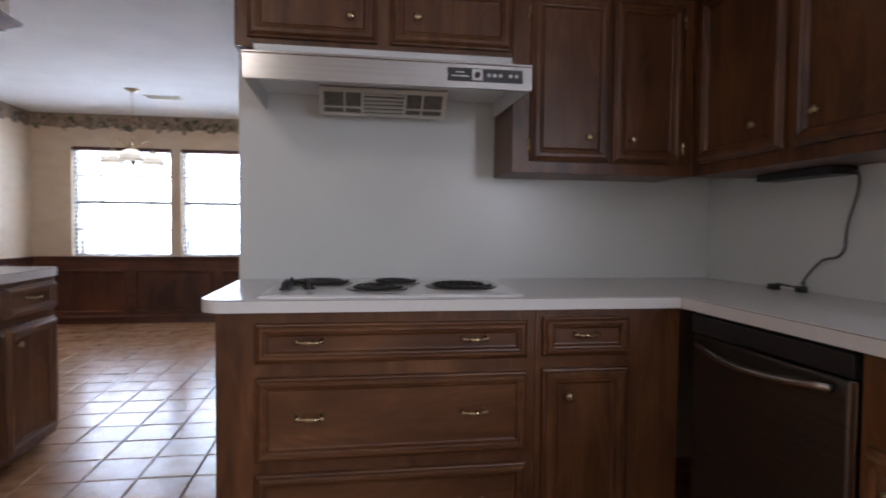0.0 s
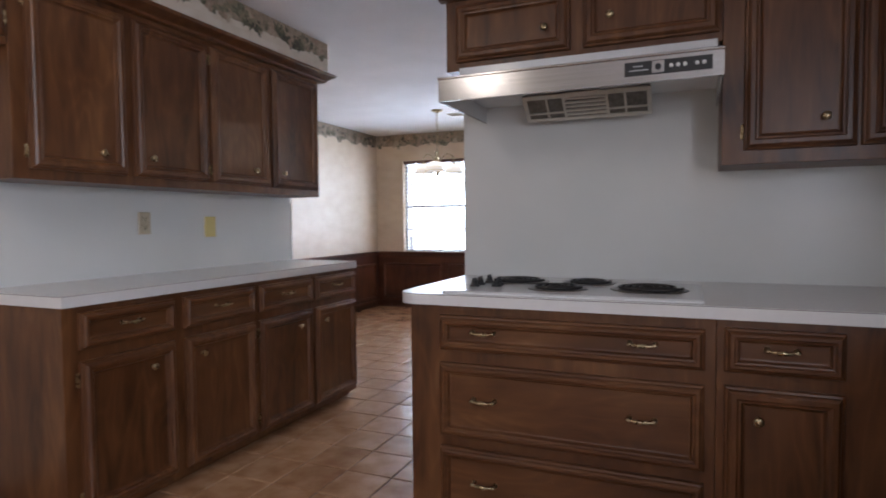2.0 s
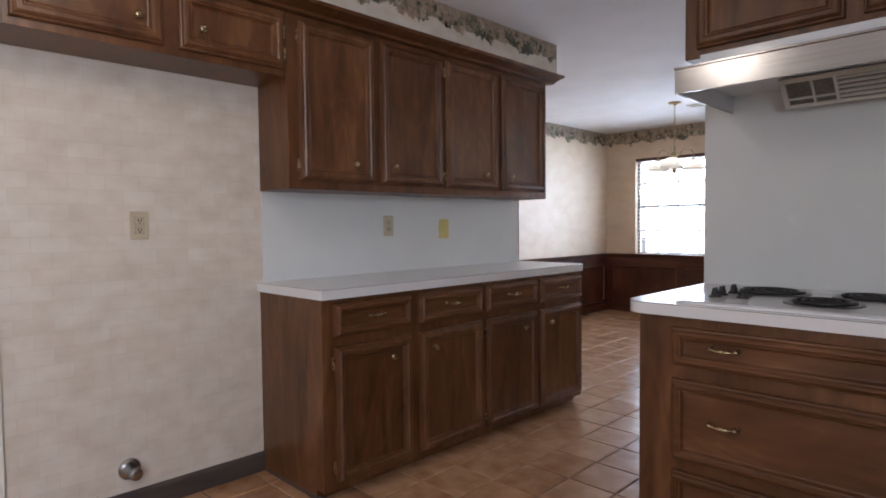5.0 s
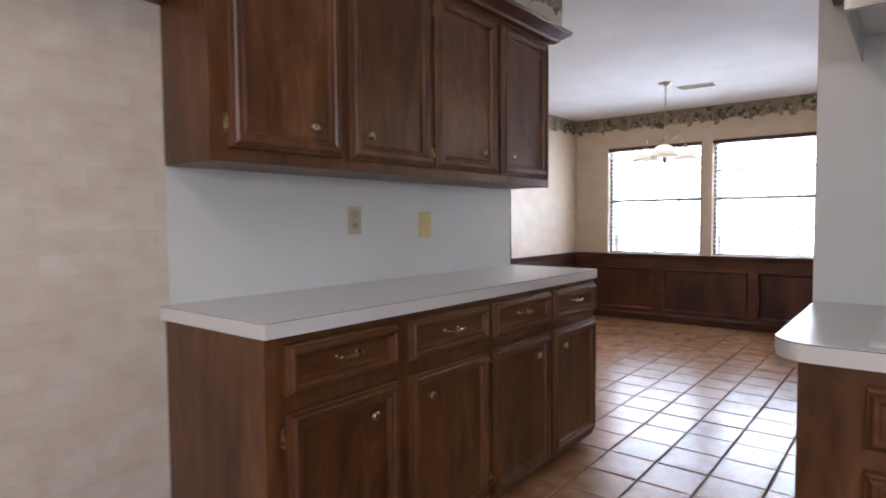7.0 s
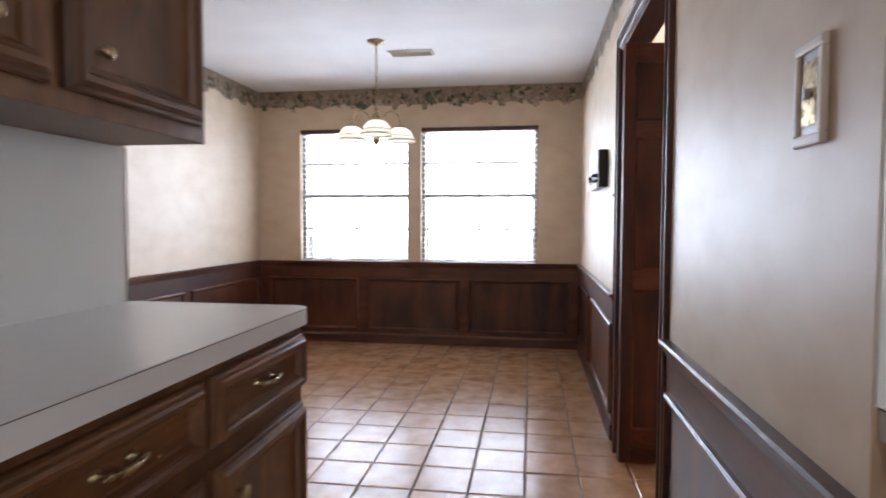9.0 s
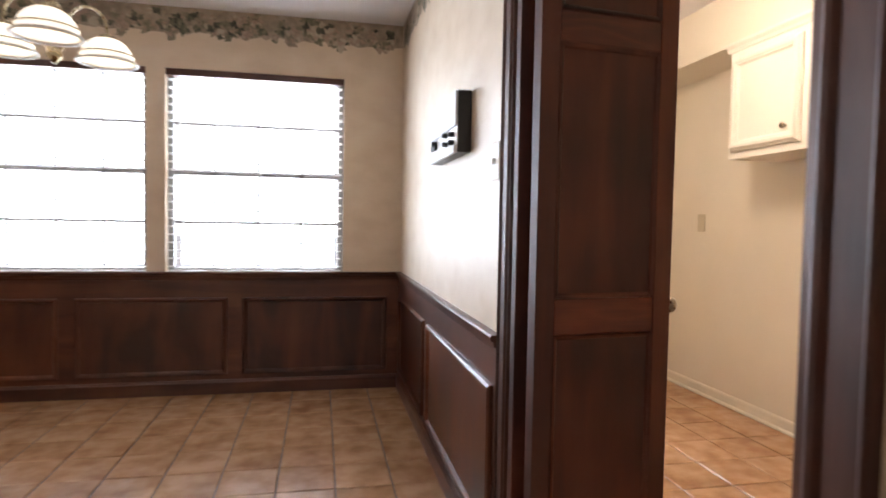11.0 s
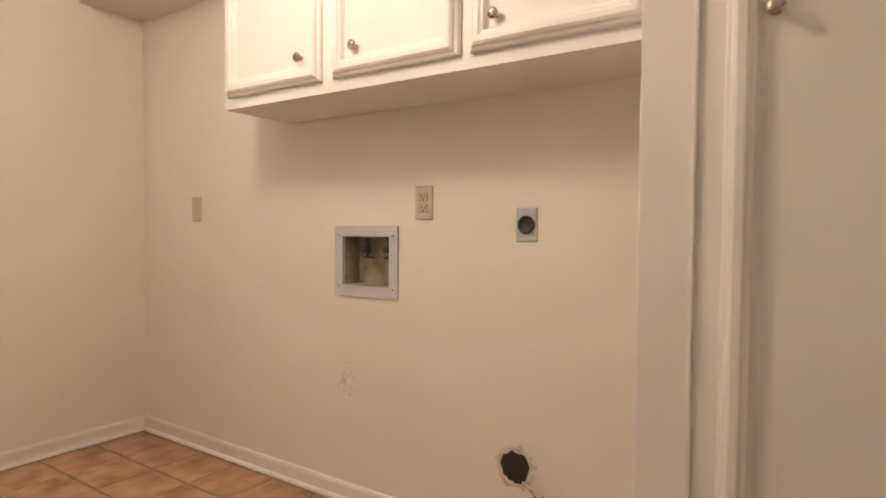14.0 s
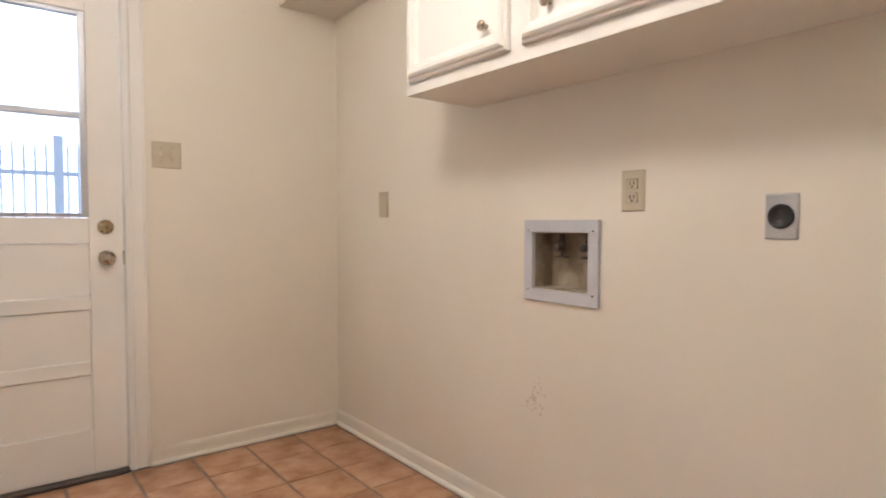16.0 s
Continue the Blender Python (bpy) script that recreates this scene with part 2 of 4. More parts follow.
leaf_mat = material("printed_leaf", [(0.1, (0.045, 0.045, 0.030)), (0.3, (0.12, 0.115, 0.072)), (0.5, (0.24, 0.21, 0.14)), (0.68, (0.36, 0.24, 0.18)), (0.88, (0.46, 0.38, 0.28))], (38, 38, 38), 4, 0.6, by_island=0.8)
plaster_raw = material("raw_plaster", [(0.3, (0.50, 0.43, 0.34)), (0.7, (0.70, 0.62, 0.50))], (30, 30, 30), 5, 0.9, 0, 0.5)
scuff_mat = material("scuff", [(0.3, (0.52, 0.46, 0.41)), (0.7, (0.68, 0.60, 0.50))], (50, 50, 50), 5, 0.7)
rubber = material("grey_cord", [(0.3, (0.05, 0.05, 0.055)), (0.7, (0.08, 0.08, 0.085))], rough=0.5)
iron = material("painted_iron", [(0.3, (0.52, 0.58, 0.66)), (0.7, (0.58, 0.64, 0.72))], rough=0.5)
shade_mat = glow("opal_glass", (1.0, 0.95, 0.82), 0.75)
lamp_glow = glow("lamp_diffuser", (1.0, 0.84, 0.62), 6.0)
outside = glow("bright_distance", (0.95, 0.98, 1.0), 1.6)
ground_mat = material("concrete_ground", [(0.3, (0.42, 0.41, 0.39)), (0.7, (0.52, 0.51, 0.48))], (3, 3, 3), 5, 0.9)
glass = bpy.data.materials.new("clear_glass")
glass.use_nodes = True
gb = glass.node_tree.nodes["Principled BSDF"]
gb.inputs["Roughness"].default_value, gb.inputs["IOR"].default_value, gb.inputs["Transmission Weight"].default_value = 0.0, 1.45, 1.0

# ---- mesh helpers ----


def box(bm, x0, x1, y0, y1, z0, z1, bevel=0.0):
    r = bmesh.ops.create_cube(bm, size=1.0, matrix=Matrix.Translation(((x0 + x1) / 2, (y0 + y1) / 2, (z0 + z1) / 2)) @ Matrix.Diagonal((x1 - x0, y1 - y0, z1 - z0, 1)))
    if bevel:
        es = list({e for v in r["verts"] for e in v.link_edges})
        bmesh.ops.bevel(bm, geom=es, offset=bevel, segments=2, affect="EDGES", profile=0.5)
    return bm


def boxed(x0, x1, y0, y1, z0, z1, bevel=0.0):
    return box(bmesh.new(), x0, x1, y0, y1, z0, z1, bevel)


def rings(bm, loops, cap_first=False, cap_last=True, closed=True):
    vs = [[bm.verts.new(p) for p in l] for l in loops]
    for a, b in zip(vs, vs[1:]):
        k = len(a)
        for i in range(k if closed else k - 1):
            bm.faces.new((a[i], a[(i + 1) % k], b[(i + 1) % k], b[i]))
    if cap_last:
        bm.faces.new(vs[-1])
    if cap_first:
        bm.faces.new(tuple(reversed(vs[0])))
    return bm


def panel(bm, x0, x1, z0, z1, profile, back=0.0):
    """A moulded slab that faces -y: rings of (inset, how far proud of y = back)."""
    loops = [[(x0 + i, back - d, z0 + i), (x1 - i, back - d, z0 + i), (x1 - i, back - d, z1 - i), (x0 + i, back - d, z1 - i)] for i, d in profile]
    return rings(bm, loops)


def lathe(bm, profile, m=Matrix(), n=20):
    """Profile of (radius, height) turned round z, then placed by m."""
    loops = [[m @ Vector((r * math.cos(2 * math.pi * i / n), r * math.sin(2 * math.pi * i / n), h)) for i in range(n)] for r, h in profile]
    return rings(bm, loops, True, True)


def tube(bm, pts, r, n=8):
    pts = [Vector(p) for p in pts]
    loops, up = [], Vector((0.13, 0.31, 0.94))
    for i, p in enumerate(pts):
        d = (pts[min(i + 1, len(pts) - 1)] - pts[max(i - 1, 0)]).normalized()
        s = d.cross(up)
        s = (s if s.length > 1e-3 else d.cross(Vector((1, 0, 0)))).normalized()
        u = s.cross(d)
        rr = r[i] if isinstance(r, (list, tuple)) else r
        loops.append([p + rr * (math.cos(2 * math.pi * k / n) * s + math.sin(2 * math.pi * k / n) * u) for k in range(n)])
    return rings(bm, loops, True, True)


def finish(name, bm, mat, smooth=False):
    bmesh.ops.recalc_face_normals(bm, faces=bm.faces)
    me = bpy.data.meshes.new(name)
    bm.to_mesh(me)
    bm.free()
    me.materials.append(mat)
    if smooth:
        for p in me.polygons:
            p.use_smooth = True
    return me


def part(name, bm, mat, parent, label="", smooth=False):
    ob = new(name, finish(name, bm, mat, smooth))
    ob.parent = parent
    return tagged(ob, label)


def thing(name, m, label, category, group=""):
    ob = new(name)
    ob.matrix_world = m
    return tagged(ob, label, category, group)


def setting(name, bm, mat, label="", category="", m=None):
    ob = new(name, finish(name, bm, mat))
    if m:
        ob.matrix_world = m
    return tagged(ob, label, category, kind="structure")


def wall_along(axis, a0, a1, b0, b1, z0, z1, holes=()):
    """Wall along x or y from a0 to a1, between b0 and b1 across, with holes (start, end, bottom, top)."""
    bm = bmesh.new()

    def put(s, e, lo, hi):
        if e - s > 1e-4 and hi - lo > 1e-4:
            box(bm, *((s, e, b0, b1) if axis == "x" else (b0, b1, s, e)), lo, hi)
    at = a0
    for s, e, lo, hi in sorted(holes):
        put(at, s, z0, z1)
        put(s, e, z0, lo)
        put(s, e, hi, z1)
        at = e
    put(at, a1, z0, z1)
    return bm


# ---- the setting ----
CEIL = 2.44
XW, XR, XL, YB, YN, YD = -1.96, -0.345, 1.655, 4.32, 8.98, 9.03
setting("ground", boxed(-60, 60, -60, 60, -0.3, -0.12), ground_mat, "pale concrete ground outside the house", "ground")
setting("floor", boxed(-3.6, 2.1, -1.6, 9.15, -0.12, -0.006), grout, "brown grout under square terracotta tiles", "floor")
setting("ceiling", boxed(-3.6, 2.1, -1.6, 9.15, CEIL, CEIL + 0.1), ceiling_paint, "white lightly textured painted ceiling", "ceiling")
setting("wall_kitchen_west", wall_along("y", -1.5, 5.02, XW - 0.12, XW, 0, CEIL), paper_pale, "pale brushed beige wallpaper on a kitchen wall", "wall")
setting("wall_dining_south", wall_along("x", -3.46, XW - 0.12, 4.9, 5.02, 0, CEIL), paper, "beige mottled wallpaper on a dining room wall", "wall")
setting("wall_dining_west", wall_along("y", 4.9, 9.13, -3.58, -3.46, 0, CEIL), paper, "beige mottled wallpaper above dark wainscot", "wall")
WINS = [(-3.037, -1.949), (-1.838, -0.735)]
setting("wall_north", wall_along("x", -3.46, XR + 0.11, YN, YN + 0.15, 0, CEIL, [(a, b, 0.775, 2.065) for a, b in WINS]), paper, "beige mottled wallpaper around two windows", "wall")
DOOR0, DOOR1, DOORH = 5.56, 6.60, 2.05
setting("wall_dining_east", wall_along("y", YB, YN, XR, XR + 0.055, 0, CEIL, [(DOOR0, DOOR1, 0, DOORH)]), paper, "beige mottled wallpaper beside a laundry doorway", "wall")
setting("wall_laundry_west", wall_along("y", 5.35, YD, XR + 0.055, XR + 0.11, 0, CEIL, [(DOOR0, DOOR1, 0, DOORH)]), laundry_paint, "cream painted laundry wall", "wall")
setting("wall_kitchen_north", boxed(XR + 0.055, 1.95, YB, 5.35, 0, CEIL), paper_pale, "wall behind the cooktop", "wall")
setting("wall_laundry_east", wall_along("y", 5.35, YD + 0.12, XL, XL + 0.12, 0, CEIL, [(7.372, 7.602, 0.851, 1.041)]), laundry_paint, "cream painted laundry wall with utility outlets", "wall")
setting("wall_laundry_north", wall_along("x", XR + 0.11, XL, YD, YD + 0.12, 0, CEIL, [(-0.2, 0.65, 0, 2.05)]), laundry_paint, "cream painted wall beside the back door", "wall")
setting("wall_kitchen_east", wall_along("y", -1.5, 5.35, 1.95, 2.07, 0, CEIL, [(-0.4, 1.0, 1.05, 2.05)]), paper_pale, "pale wallpapered kitchen wall with an added unseen window", "wall")
setting("wall_kitchen_south", wall_along("x", -2.08, 2.07, -1.6, -1.5, 0, CEIL, [(-0.92, 0.5, 0.88, 2.05)]), paper_pale, "plain kitchen wall with a window", "wall")
setting("soffit", boxed(XW, -1.625, 1.9, 5.03, 2.222, CEIL), paper_pale, "wallpapered soffit above kitchen cabinets", "soffit")
setting("soffit_cooktop", boxed(-0.30, 1.95, 3.96, YB, 2.222, CEIL), paper_pale, "wallpapered soffit above cooktop cabinets", "soffit")
setting("soffit_laundry", boxed(1.345, XL, 5.35, YD, 2.135, CEIL), laundry_paint, "cream soffit above laundry cabinets", "soffit")


def moulding(axis, a0, a1, face, sign, z0, profile):
    """A run of moulding along a wall: profile of (proud, height) from z0."""
    bm = bmesh.new()
    pts = [(-0.002, profile[0][1])] + list(profile) + [(-0.002, profile[-1][1])]
    loops = []
    for a in (a0, a1):
        loops.append([((a, face + sign * p, z0 + h) if axis == "x" else (face + sign * p, a, z0 + h)) for p, h in pts])
    return rings(bm, loops, True, True)


RAIL = [(0.004, 0), (0.012, 0.004), (0.014, 0.016), (0.022, 0.022), (0.024, 0.036), (0.034, 0.042), (0.036, 0.052), (0.03, 0.058)]
BASE = [(0.016, 0), (0.016, 0.075), (0.01, 0.085), (0.006, 0.092)]
RZ = 0.732
# Wainscot: flat boards, moulded frames, chair rail and base
RUNS = [("x", -3.46, XR, YN, -1), ("y", 6.69, YN, XR, -1), ("y", YB, 5.47, XR, -1), ("y", 5.02, YN, -3.46, 1)]
PANELS = [[(-3.36, -2.45), (-2.355, -1.466), (-1.372, -0.44)], [(6.74, 7.85), (7.96, 8.90)], [(4.36, 5.43)], [(5.1, 6.35), (6.45, 7.65), (7.75, 8.9)]]
for (axis, a0, a1, face, sg), spans in zip(RUNS, PANELS):
    e0, e1 = (face, face + sg * 0.008) if sg > 0 else (face + sg * 0.008, face)
    cut = 0.0085 if axis == "x" else 0
    wb = boxed(*((a0 + cut, a1 - cut, e0, e1) if axis == "x" else (e0, e1, a0, a1)), 0.0, RZ + 0.004)
    w = setting("wainscot", wb, dark_wood_h, "dark reddish-brown stained wood wainscot", "wainscot")
    rail = part("chair_rail", moulding(axis, a0, a1, face, sg, RZ, RAIL), dark_wood_h, w, "grooved dark wooden chair rail")
    part("baseboard", moulding(axis, a0, a1, face + sg * 0.008, sg, 0, BASE), dark_wood_h, w)
    for s, e in spans:
        bm = bmesh.new()
        panel(bm, 0, e - s, 0.125, 0.625, [(0, 0), (0.002, 0.012), (0.01, 0.018), (0.02, 0.015), (0.028, 0.006), (0.03, 0.001)])
        f = part("panel_frame", bm, dark_wood, w)
        ang = {("x", -1): 0, ("y", -1): -90, ("y", 1): 90}[(axis, sg)]
        o = {0: (s, face - 0.008), -90: (face - 0.008, e), 90: (face + 0.008, s)}[ang]
        f.matrix_basis = pose(o[0], o[1], 0, 0, 0, ang)


# Wallpaper border: a printed band edged with overlapping leaf shapes
def border(axis, a0, a1, face, sg, z0, z1, seed):
    rnd = random.Random(seed)
    bm = bmesh.new()
    q = face + sg * 0.0015

    def P(a, z, d=0.0):
        return (a, q + sg * d, z) if axis == "x" else (q + sg * d, a, z)
    n = int((a1 - a0) / 0.05)
    top = [P(a0 + (a1 - a0) * i / n, z1) for i in range(n + 1)]
    low = [P(a0 + (a1 - a0) * i / n, z0 + 0.03 + rnd.uniform(-0.012, 0.018)) for i in range(n + 1)]
    rings(bm, [top, low], False, False, closed=False)
    band = setting("wallpaper_border", bm, paper_band, "leaf-printed wallpaper border in muted greens and rose", "wallpaper border")
    bm = bmesh.new()
    k = 0
    for i in range(int((a1 - a0) * 120)):
        a = rnd.uniform(a0 + 0.05, a1 - 0.05)
        droop = 0.022 * math.sin(a * 19.0 + seed) + 0.012 * math.sin(a * 43.0)
        z = z0 + 0.036 + droop + (z1 - z0 - 0.07) * rnd.random() ** 1.5
        r, th = rnd.uniform(0.018, 0.050), rnd.uniform(0, 6.28)
        k += 1
        d = 0.0004 + 0.00002 * (k % 90)
        lobes = (1.0, 0.62, 0.8, 0.55, 0.92, 0.6, 0.78, 0.6, 0.35)
        ring = []
        for j, lobe in enumerate(lobes):
            rr = r * lobe * rnd.uniform(0.8, 1.15)
            t = th + 2 * math.pi * j / len(lobes)
            ring.append(bm.verts.new(P(a + rr * math.cos(t), min(z + rr * math.sin(t), z1 - 0.002), d)))
        bm.faces.new(ring)
    lv = part("printed_leaves", bm, leaf_mat, band)
    tagged(lv, kind="stuff")


border("x", -3.455, XR - 0.005, YN, -1, 2.255, CEIL, 1)
border("y", 6.0, YN - 0.005, XR, -1, 2.255, CEIL, 2)
border("y", YB + 0.01, 6.0, XR, -1, 2.255, CEIL, 5)
border("y", 5.03, YN - 0.005, -3.46, 1, 2.255, CEIL, 3)
border("y", 1.91, 5.025, -1.625, 1, 2.305, CEIL, 4)


# Laundry doorway: casing, jamb
def casing(name, axis, a0, a1, top, face, sg, mat, w=0.09, label=""):
    """Moulded boards on both sides and over an opening."""
    e = 0.018
    bm = bmesh.new()
    prof = [(0, 0.0), (0.002, e * 0.8), (0.007, e), (0.013, e * 0.8), (0.015, e * 0.62), (w - 0.032, e * 0.62), (w - 0.030, e * 0.5), (w - 0.024, e * 0.9), (w - 0.017, e), (w - 0.012, e * 0.85), (w - 0.010, e * 0.66), (w - 0.004, e * 0.6), (w, 0.0)]

    def loop(fn):
        return [fn(u, d) for u, d in prof]

    def P(a, z, d):
        return (a, face + sg * d, z) if axis == "x" else (face + sg * d, a, z)
    loops = [loop(lambda u, d: P(a0 - w + u, 0.0, d)), loop(lambda u, d: P(a0 - w + u, top + w - u, d)),
             loop(lambda u, d: P(a1 + w - u, top + w - u, d)), loop(lambda u, d: P(a1 + w - u, 0.0, d))]
    rings(bm, loops, False, False, closed=False)
    return setting(name, bm, mat, label or "moulded door casing", "door casing")


casing("trim_laundry_door", "y", DOOR0, DOOR1, DOORH, XR, -1, casing_wood, 0.09, "dark stained moulded casing round the laundry doorway")
casing("trim_laundry_inside", "y", DOOR0, DOOR1, DOORH, XR + 0.11, 1, trim_white, 0.07, "white moulded casing inside the laundry")
bm = bmesh.new()
box(bm, XR - 0.002, XR + 0.112, DOOR0 - 0.001, DOOR0 + 0.016, 0, DOORH, 0.002)
box(bm, XR - 0.002, XR + 0.112, DOOR1 - 0.016, DOOR1 + 0.001, 0, DOORH, 0.002)
box(bm, XR - 0.002, XR + 0.112, DOOR0 + 0.016, DOOR1 - 0.016, DOORH - 0.016, DOORH + 0.001)
setting("door_jamb", bm, dark_wood, "dark stained wooden jamb of the laundry doorway", "door jamb")

# Bifold door: two narrow panelled leaves folded against the far jamb
LEAF_W, LEAF_H = 0.392, 2.0


def leaf(parent, m, knob_side):
    lf = part("door_leaf", boxed(0, LEAF_W, 0.008, 0.034, 0.0, LEAF_H, 0.002), door_wood, parent)
    lf.matrix_basis = m
    for x0 in (0.0, LEAF_W - 0.052):
        part("stile", boxed(x0, x0 + 0.052, 0, 0.042, 0.0, LEAF_H, 0.003), door_wood, lf)
    for z0, z1 in ((0.0, 0.16), (0.838, 0.930), (1.560, 1.638), (LEAF_H - 0.09, LEAF_H)):
        part("rail", boxed(0.0525, LEAF_W - 0.0525, 0.002, 0.040, z0, z1, 0.003), door_wood_h, lf)
    for z0, z1 in ((0.16, 0.838), (0.930, 1.560), (1.638, LEAF_H - 0.09)):
        bm = bmesh.new()
        panel(bm, 0.053, LEAF_W - 0.053, z0 + 0.001, z1 - 0.001, [(0, 0.008), (0.008, 0.0045), (0.012, 0.0), (0.03, -0.001)], 0.008)
        part("raised_panel", bm, door_wood, lf)
    if knob_side:
        bm = bmesh.new()
        lathe(bm, [(0.008, 0), (0.007, 0.006), (0.018, 0.010), (0.022, 0.016), (0.019, 0.022), (0.006, 0.024)], pose(LEAF_W + 0.001, 0.021, 0.905, 0, 90, 0), 16)
        part("knob", bm, nickel, lf, "tarnished round knob", True)
        for z in (0.845, 0.965):
            part("edge_plate", boxed(LEAF_W, LEAF_W + 0.002, 0.008, 0.034, z - 0.022, z + 0.022), almond, lf, "worn pale hinge patch")
    return lf


bifold = thing("bifold_door", pose(-0.366, 6.358, 0.012, 0, 0, 5.5), "dark red-brown panelled bifold door folded open", "door")
leaf(bifold, pose(0, 0, 0), True)
leaf(bifold, pose(LEAF_W, 0.09, 0, 0, 0, 170), False)

# ---- windows of the dining room ----


def window(name, x0, x1, z0, z1, yin):
    w = setting(name, boxed(x0, x1, yin + 0.095, yin + 0.1, z0, z1), glass, "white double-hung window, frame coloured backlit grey, with a bright view", "window")
    w.visible_shadow = False
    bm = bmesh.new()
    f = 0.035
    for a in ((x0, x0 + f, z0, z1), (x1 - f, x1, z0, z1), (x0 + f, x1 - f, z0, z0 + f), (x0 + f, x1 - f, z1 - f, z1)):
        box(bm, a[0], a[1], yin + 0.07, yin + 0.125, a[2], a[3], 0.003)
    part("window_frame", bm, frame_backlit, w)
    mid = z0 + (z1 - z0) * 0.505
    part("meeting_rail", boxed(x0 + f, x1 - f, yin + 0.072, yin + 0.12, mid - 0.02, mid + 0.02, 0.003), frame_backlit, w)
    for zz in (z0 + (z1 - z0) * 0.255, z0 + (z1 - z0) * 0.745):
        part("muntin", boxed(x0 + f, x1 - f, yin + 0.085, yin + 0.110, zz - 0.010, zz + 0.010), frame_backlit, w)
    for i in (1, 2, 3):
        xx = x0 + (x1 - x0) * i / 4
        part("muntin", boxed(xx - 0.007, xx + 0.007, yin + 0.0865, yin + 0.1085, z0 + f, z1 - f), frame_backlit, w)
    part("window_sill", boxed(x0, x1, yin - 0.012, yin + 0.07, z0 - 0.018, z0 - 0.002, 0.003), dark_wood_h, w, "dark stained wooden sill")
    return w


def blind(x0, x1, z0, z1, y):
    b = thing("window_blind", pose(x0, y, z0), "open white slatted blind with dark wooden headrail", "blind", "dining window blinds")
    w = x1 - x0
    part("headrail", boxed(0.002, w - 0.002, -0.028, 0.03, z1 - z0 - 0.042, z1 - z0 - 0.001, 0.003), dark_wood_h, b, "dark wooden headrail")
    n = 24
    bm = bmesh.new()
    loops = [[(x, -0.024 + 0.048 * i / 4, 0.004 * math.sin(math.pi * i / 4) + dz) for i in range(5)] + [(x, 0.024 - 0.048 * i / 4, 0.004 * math.sin(math.pi * i / 4) + dz - 0.0022) for i in range(5)] for x, dz in ((0.012, 0), (w - 0.012, 0))]
    rings(bm, loops, True, True)
    me = finish("slat", bm, slat_mat)
    for i in range(n):
        s = new("slat", me)
        s.parent, s.matrix_basis = b, pose(0, 0.002, 0.045 + (z1 - z0 - 0.11) * i / (n - 1), -6, 0, 0)
    part("bottom_rail", boxed(0.012, w - 0.012, -0.024, 0.024, 0.006, 0.022, 0.003), slat_mat, b)
    for fx in (0.12, 0.5, 0.88):
        part("ladder_cord", boxed(w * fx - 0.0012, w * fx + 0.0012, -0.0262, -0.0245, 0.01, z1 - z0 - 0.04), slat_mat, b)
    return b


for i, (a, b) in enumerate(WINS):
    window("window_%d" % (i + 1), a, b, 0.775, 2.065, YN)
    blind(a, b, 0.775, 2.065, YN + 0.034)
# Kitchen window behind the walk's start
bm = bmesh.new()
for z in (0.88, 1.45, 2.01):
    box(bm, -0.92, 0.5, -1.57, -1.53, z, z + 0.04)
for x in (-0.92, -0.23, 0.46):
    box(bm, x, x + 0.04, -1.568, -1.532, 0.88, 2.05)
setting("window_3", bm, frame_backlit, "white framed kitchen window", "window")
# Unseen east window, added as the opening for that side light
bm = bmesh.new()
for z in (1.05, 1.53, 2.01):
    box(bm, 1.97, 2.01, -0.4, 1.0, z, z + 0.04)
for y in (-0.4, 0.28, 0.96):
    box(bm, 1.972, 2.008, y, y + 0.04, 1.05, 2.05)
setting("window_4", bm, frame_backlit, "framed window added out of view as a light opening", "window")
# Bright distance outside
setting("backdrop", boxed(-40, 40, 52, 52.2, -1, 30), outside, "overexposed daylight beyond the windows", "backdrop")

# ---- cabinets ----
DOOR_PROF = [(0, 0.0), (0.0, 0.012), (0.003, 0.017), (0.009, 0.019), (0.013, 0.027), (0.020, 0.032), (0.034, 0.032), (0.040, 0.027), (0.047, 0.026), (0.054, 0.013), (0.060, 0.0105), (0.066, 0.0105)]
DRAWER_PROF = [(0, 0.0), (0.0, 0.012), (0.003, 0.017), (0.008, 0.019), (0.011, 0.027), (0.016, 0.032), (0.025, 0.032), (0.030, 0.026), (0.035, 0.025), (0.041, 0.012), (0.046, 0.0105)]


def knob(parent, x, z, mat, y=-0.0108):
    bm = bmesh.new()
    lathe(bm, [(0.008, 0.0), (0.0075, 0.002), (0.0055, 0.006), (0.006, 0.012), (0.013, 0.016), (0.0155, 0.021), (0.0145, 0.026), (0.009, 0.029), (0.003, 0.030)], pose(x, y, z, 90, 0, 0), 16)
    return part("knob", bm, mat, parent, "round metal knob", True)


def pull(parent, x, z, mat, w=0.08, y=-0.0108):
    bm = bmesh.new()
    for s in (-1, 1):
        lathe(bm, [(0.010, 0), (0.009, 0.003), (0.005, 0.006), (0.0045, 0.022), (0.007, 0.026), (0.004, 0.030)], pose(x + s * w / 2, y, z, 90, 0, 0), 12)
    pts = [(x - w / 2 - 0.008 + (w + 0.016) * i / 16, y - 0.024 - 0.006 * math.sin(math.pi * i / 16), z - 0.003 * math.sin(math.pi * i / 16)) for i in range(17)]
    girth = [0.003, 0.006, 0.0045, 0.0032, 0.0042, 0.0055, 0.0066, 0.0072, 0.0074]
    tube(bm, pts, girth + girth[-2::-1], 8)
    return part("handle", bm, mat, parent, "antique brass bail pull", True)


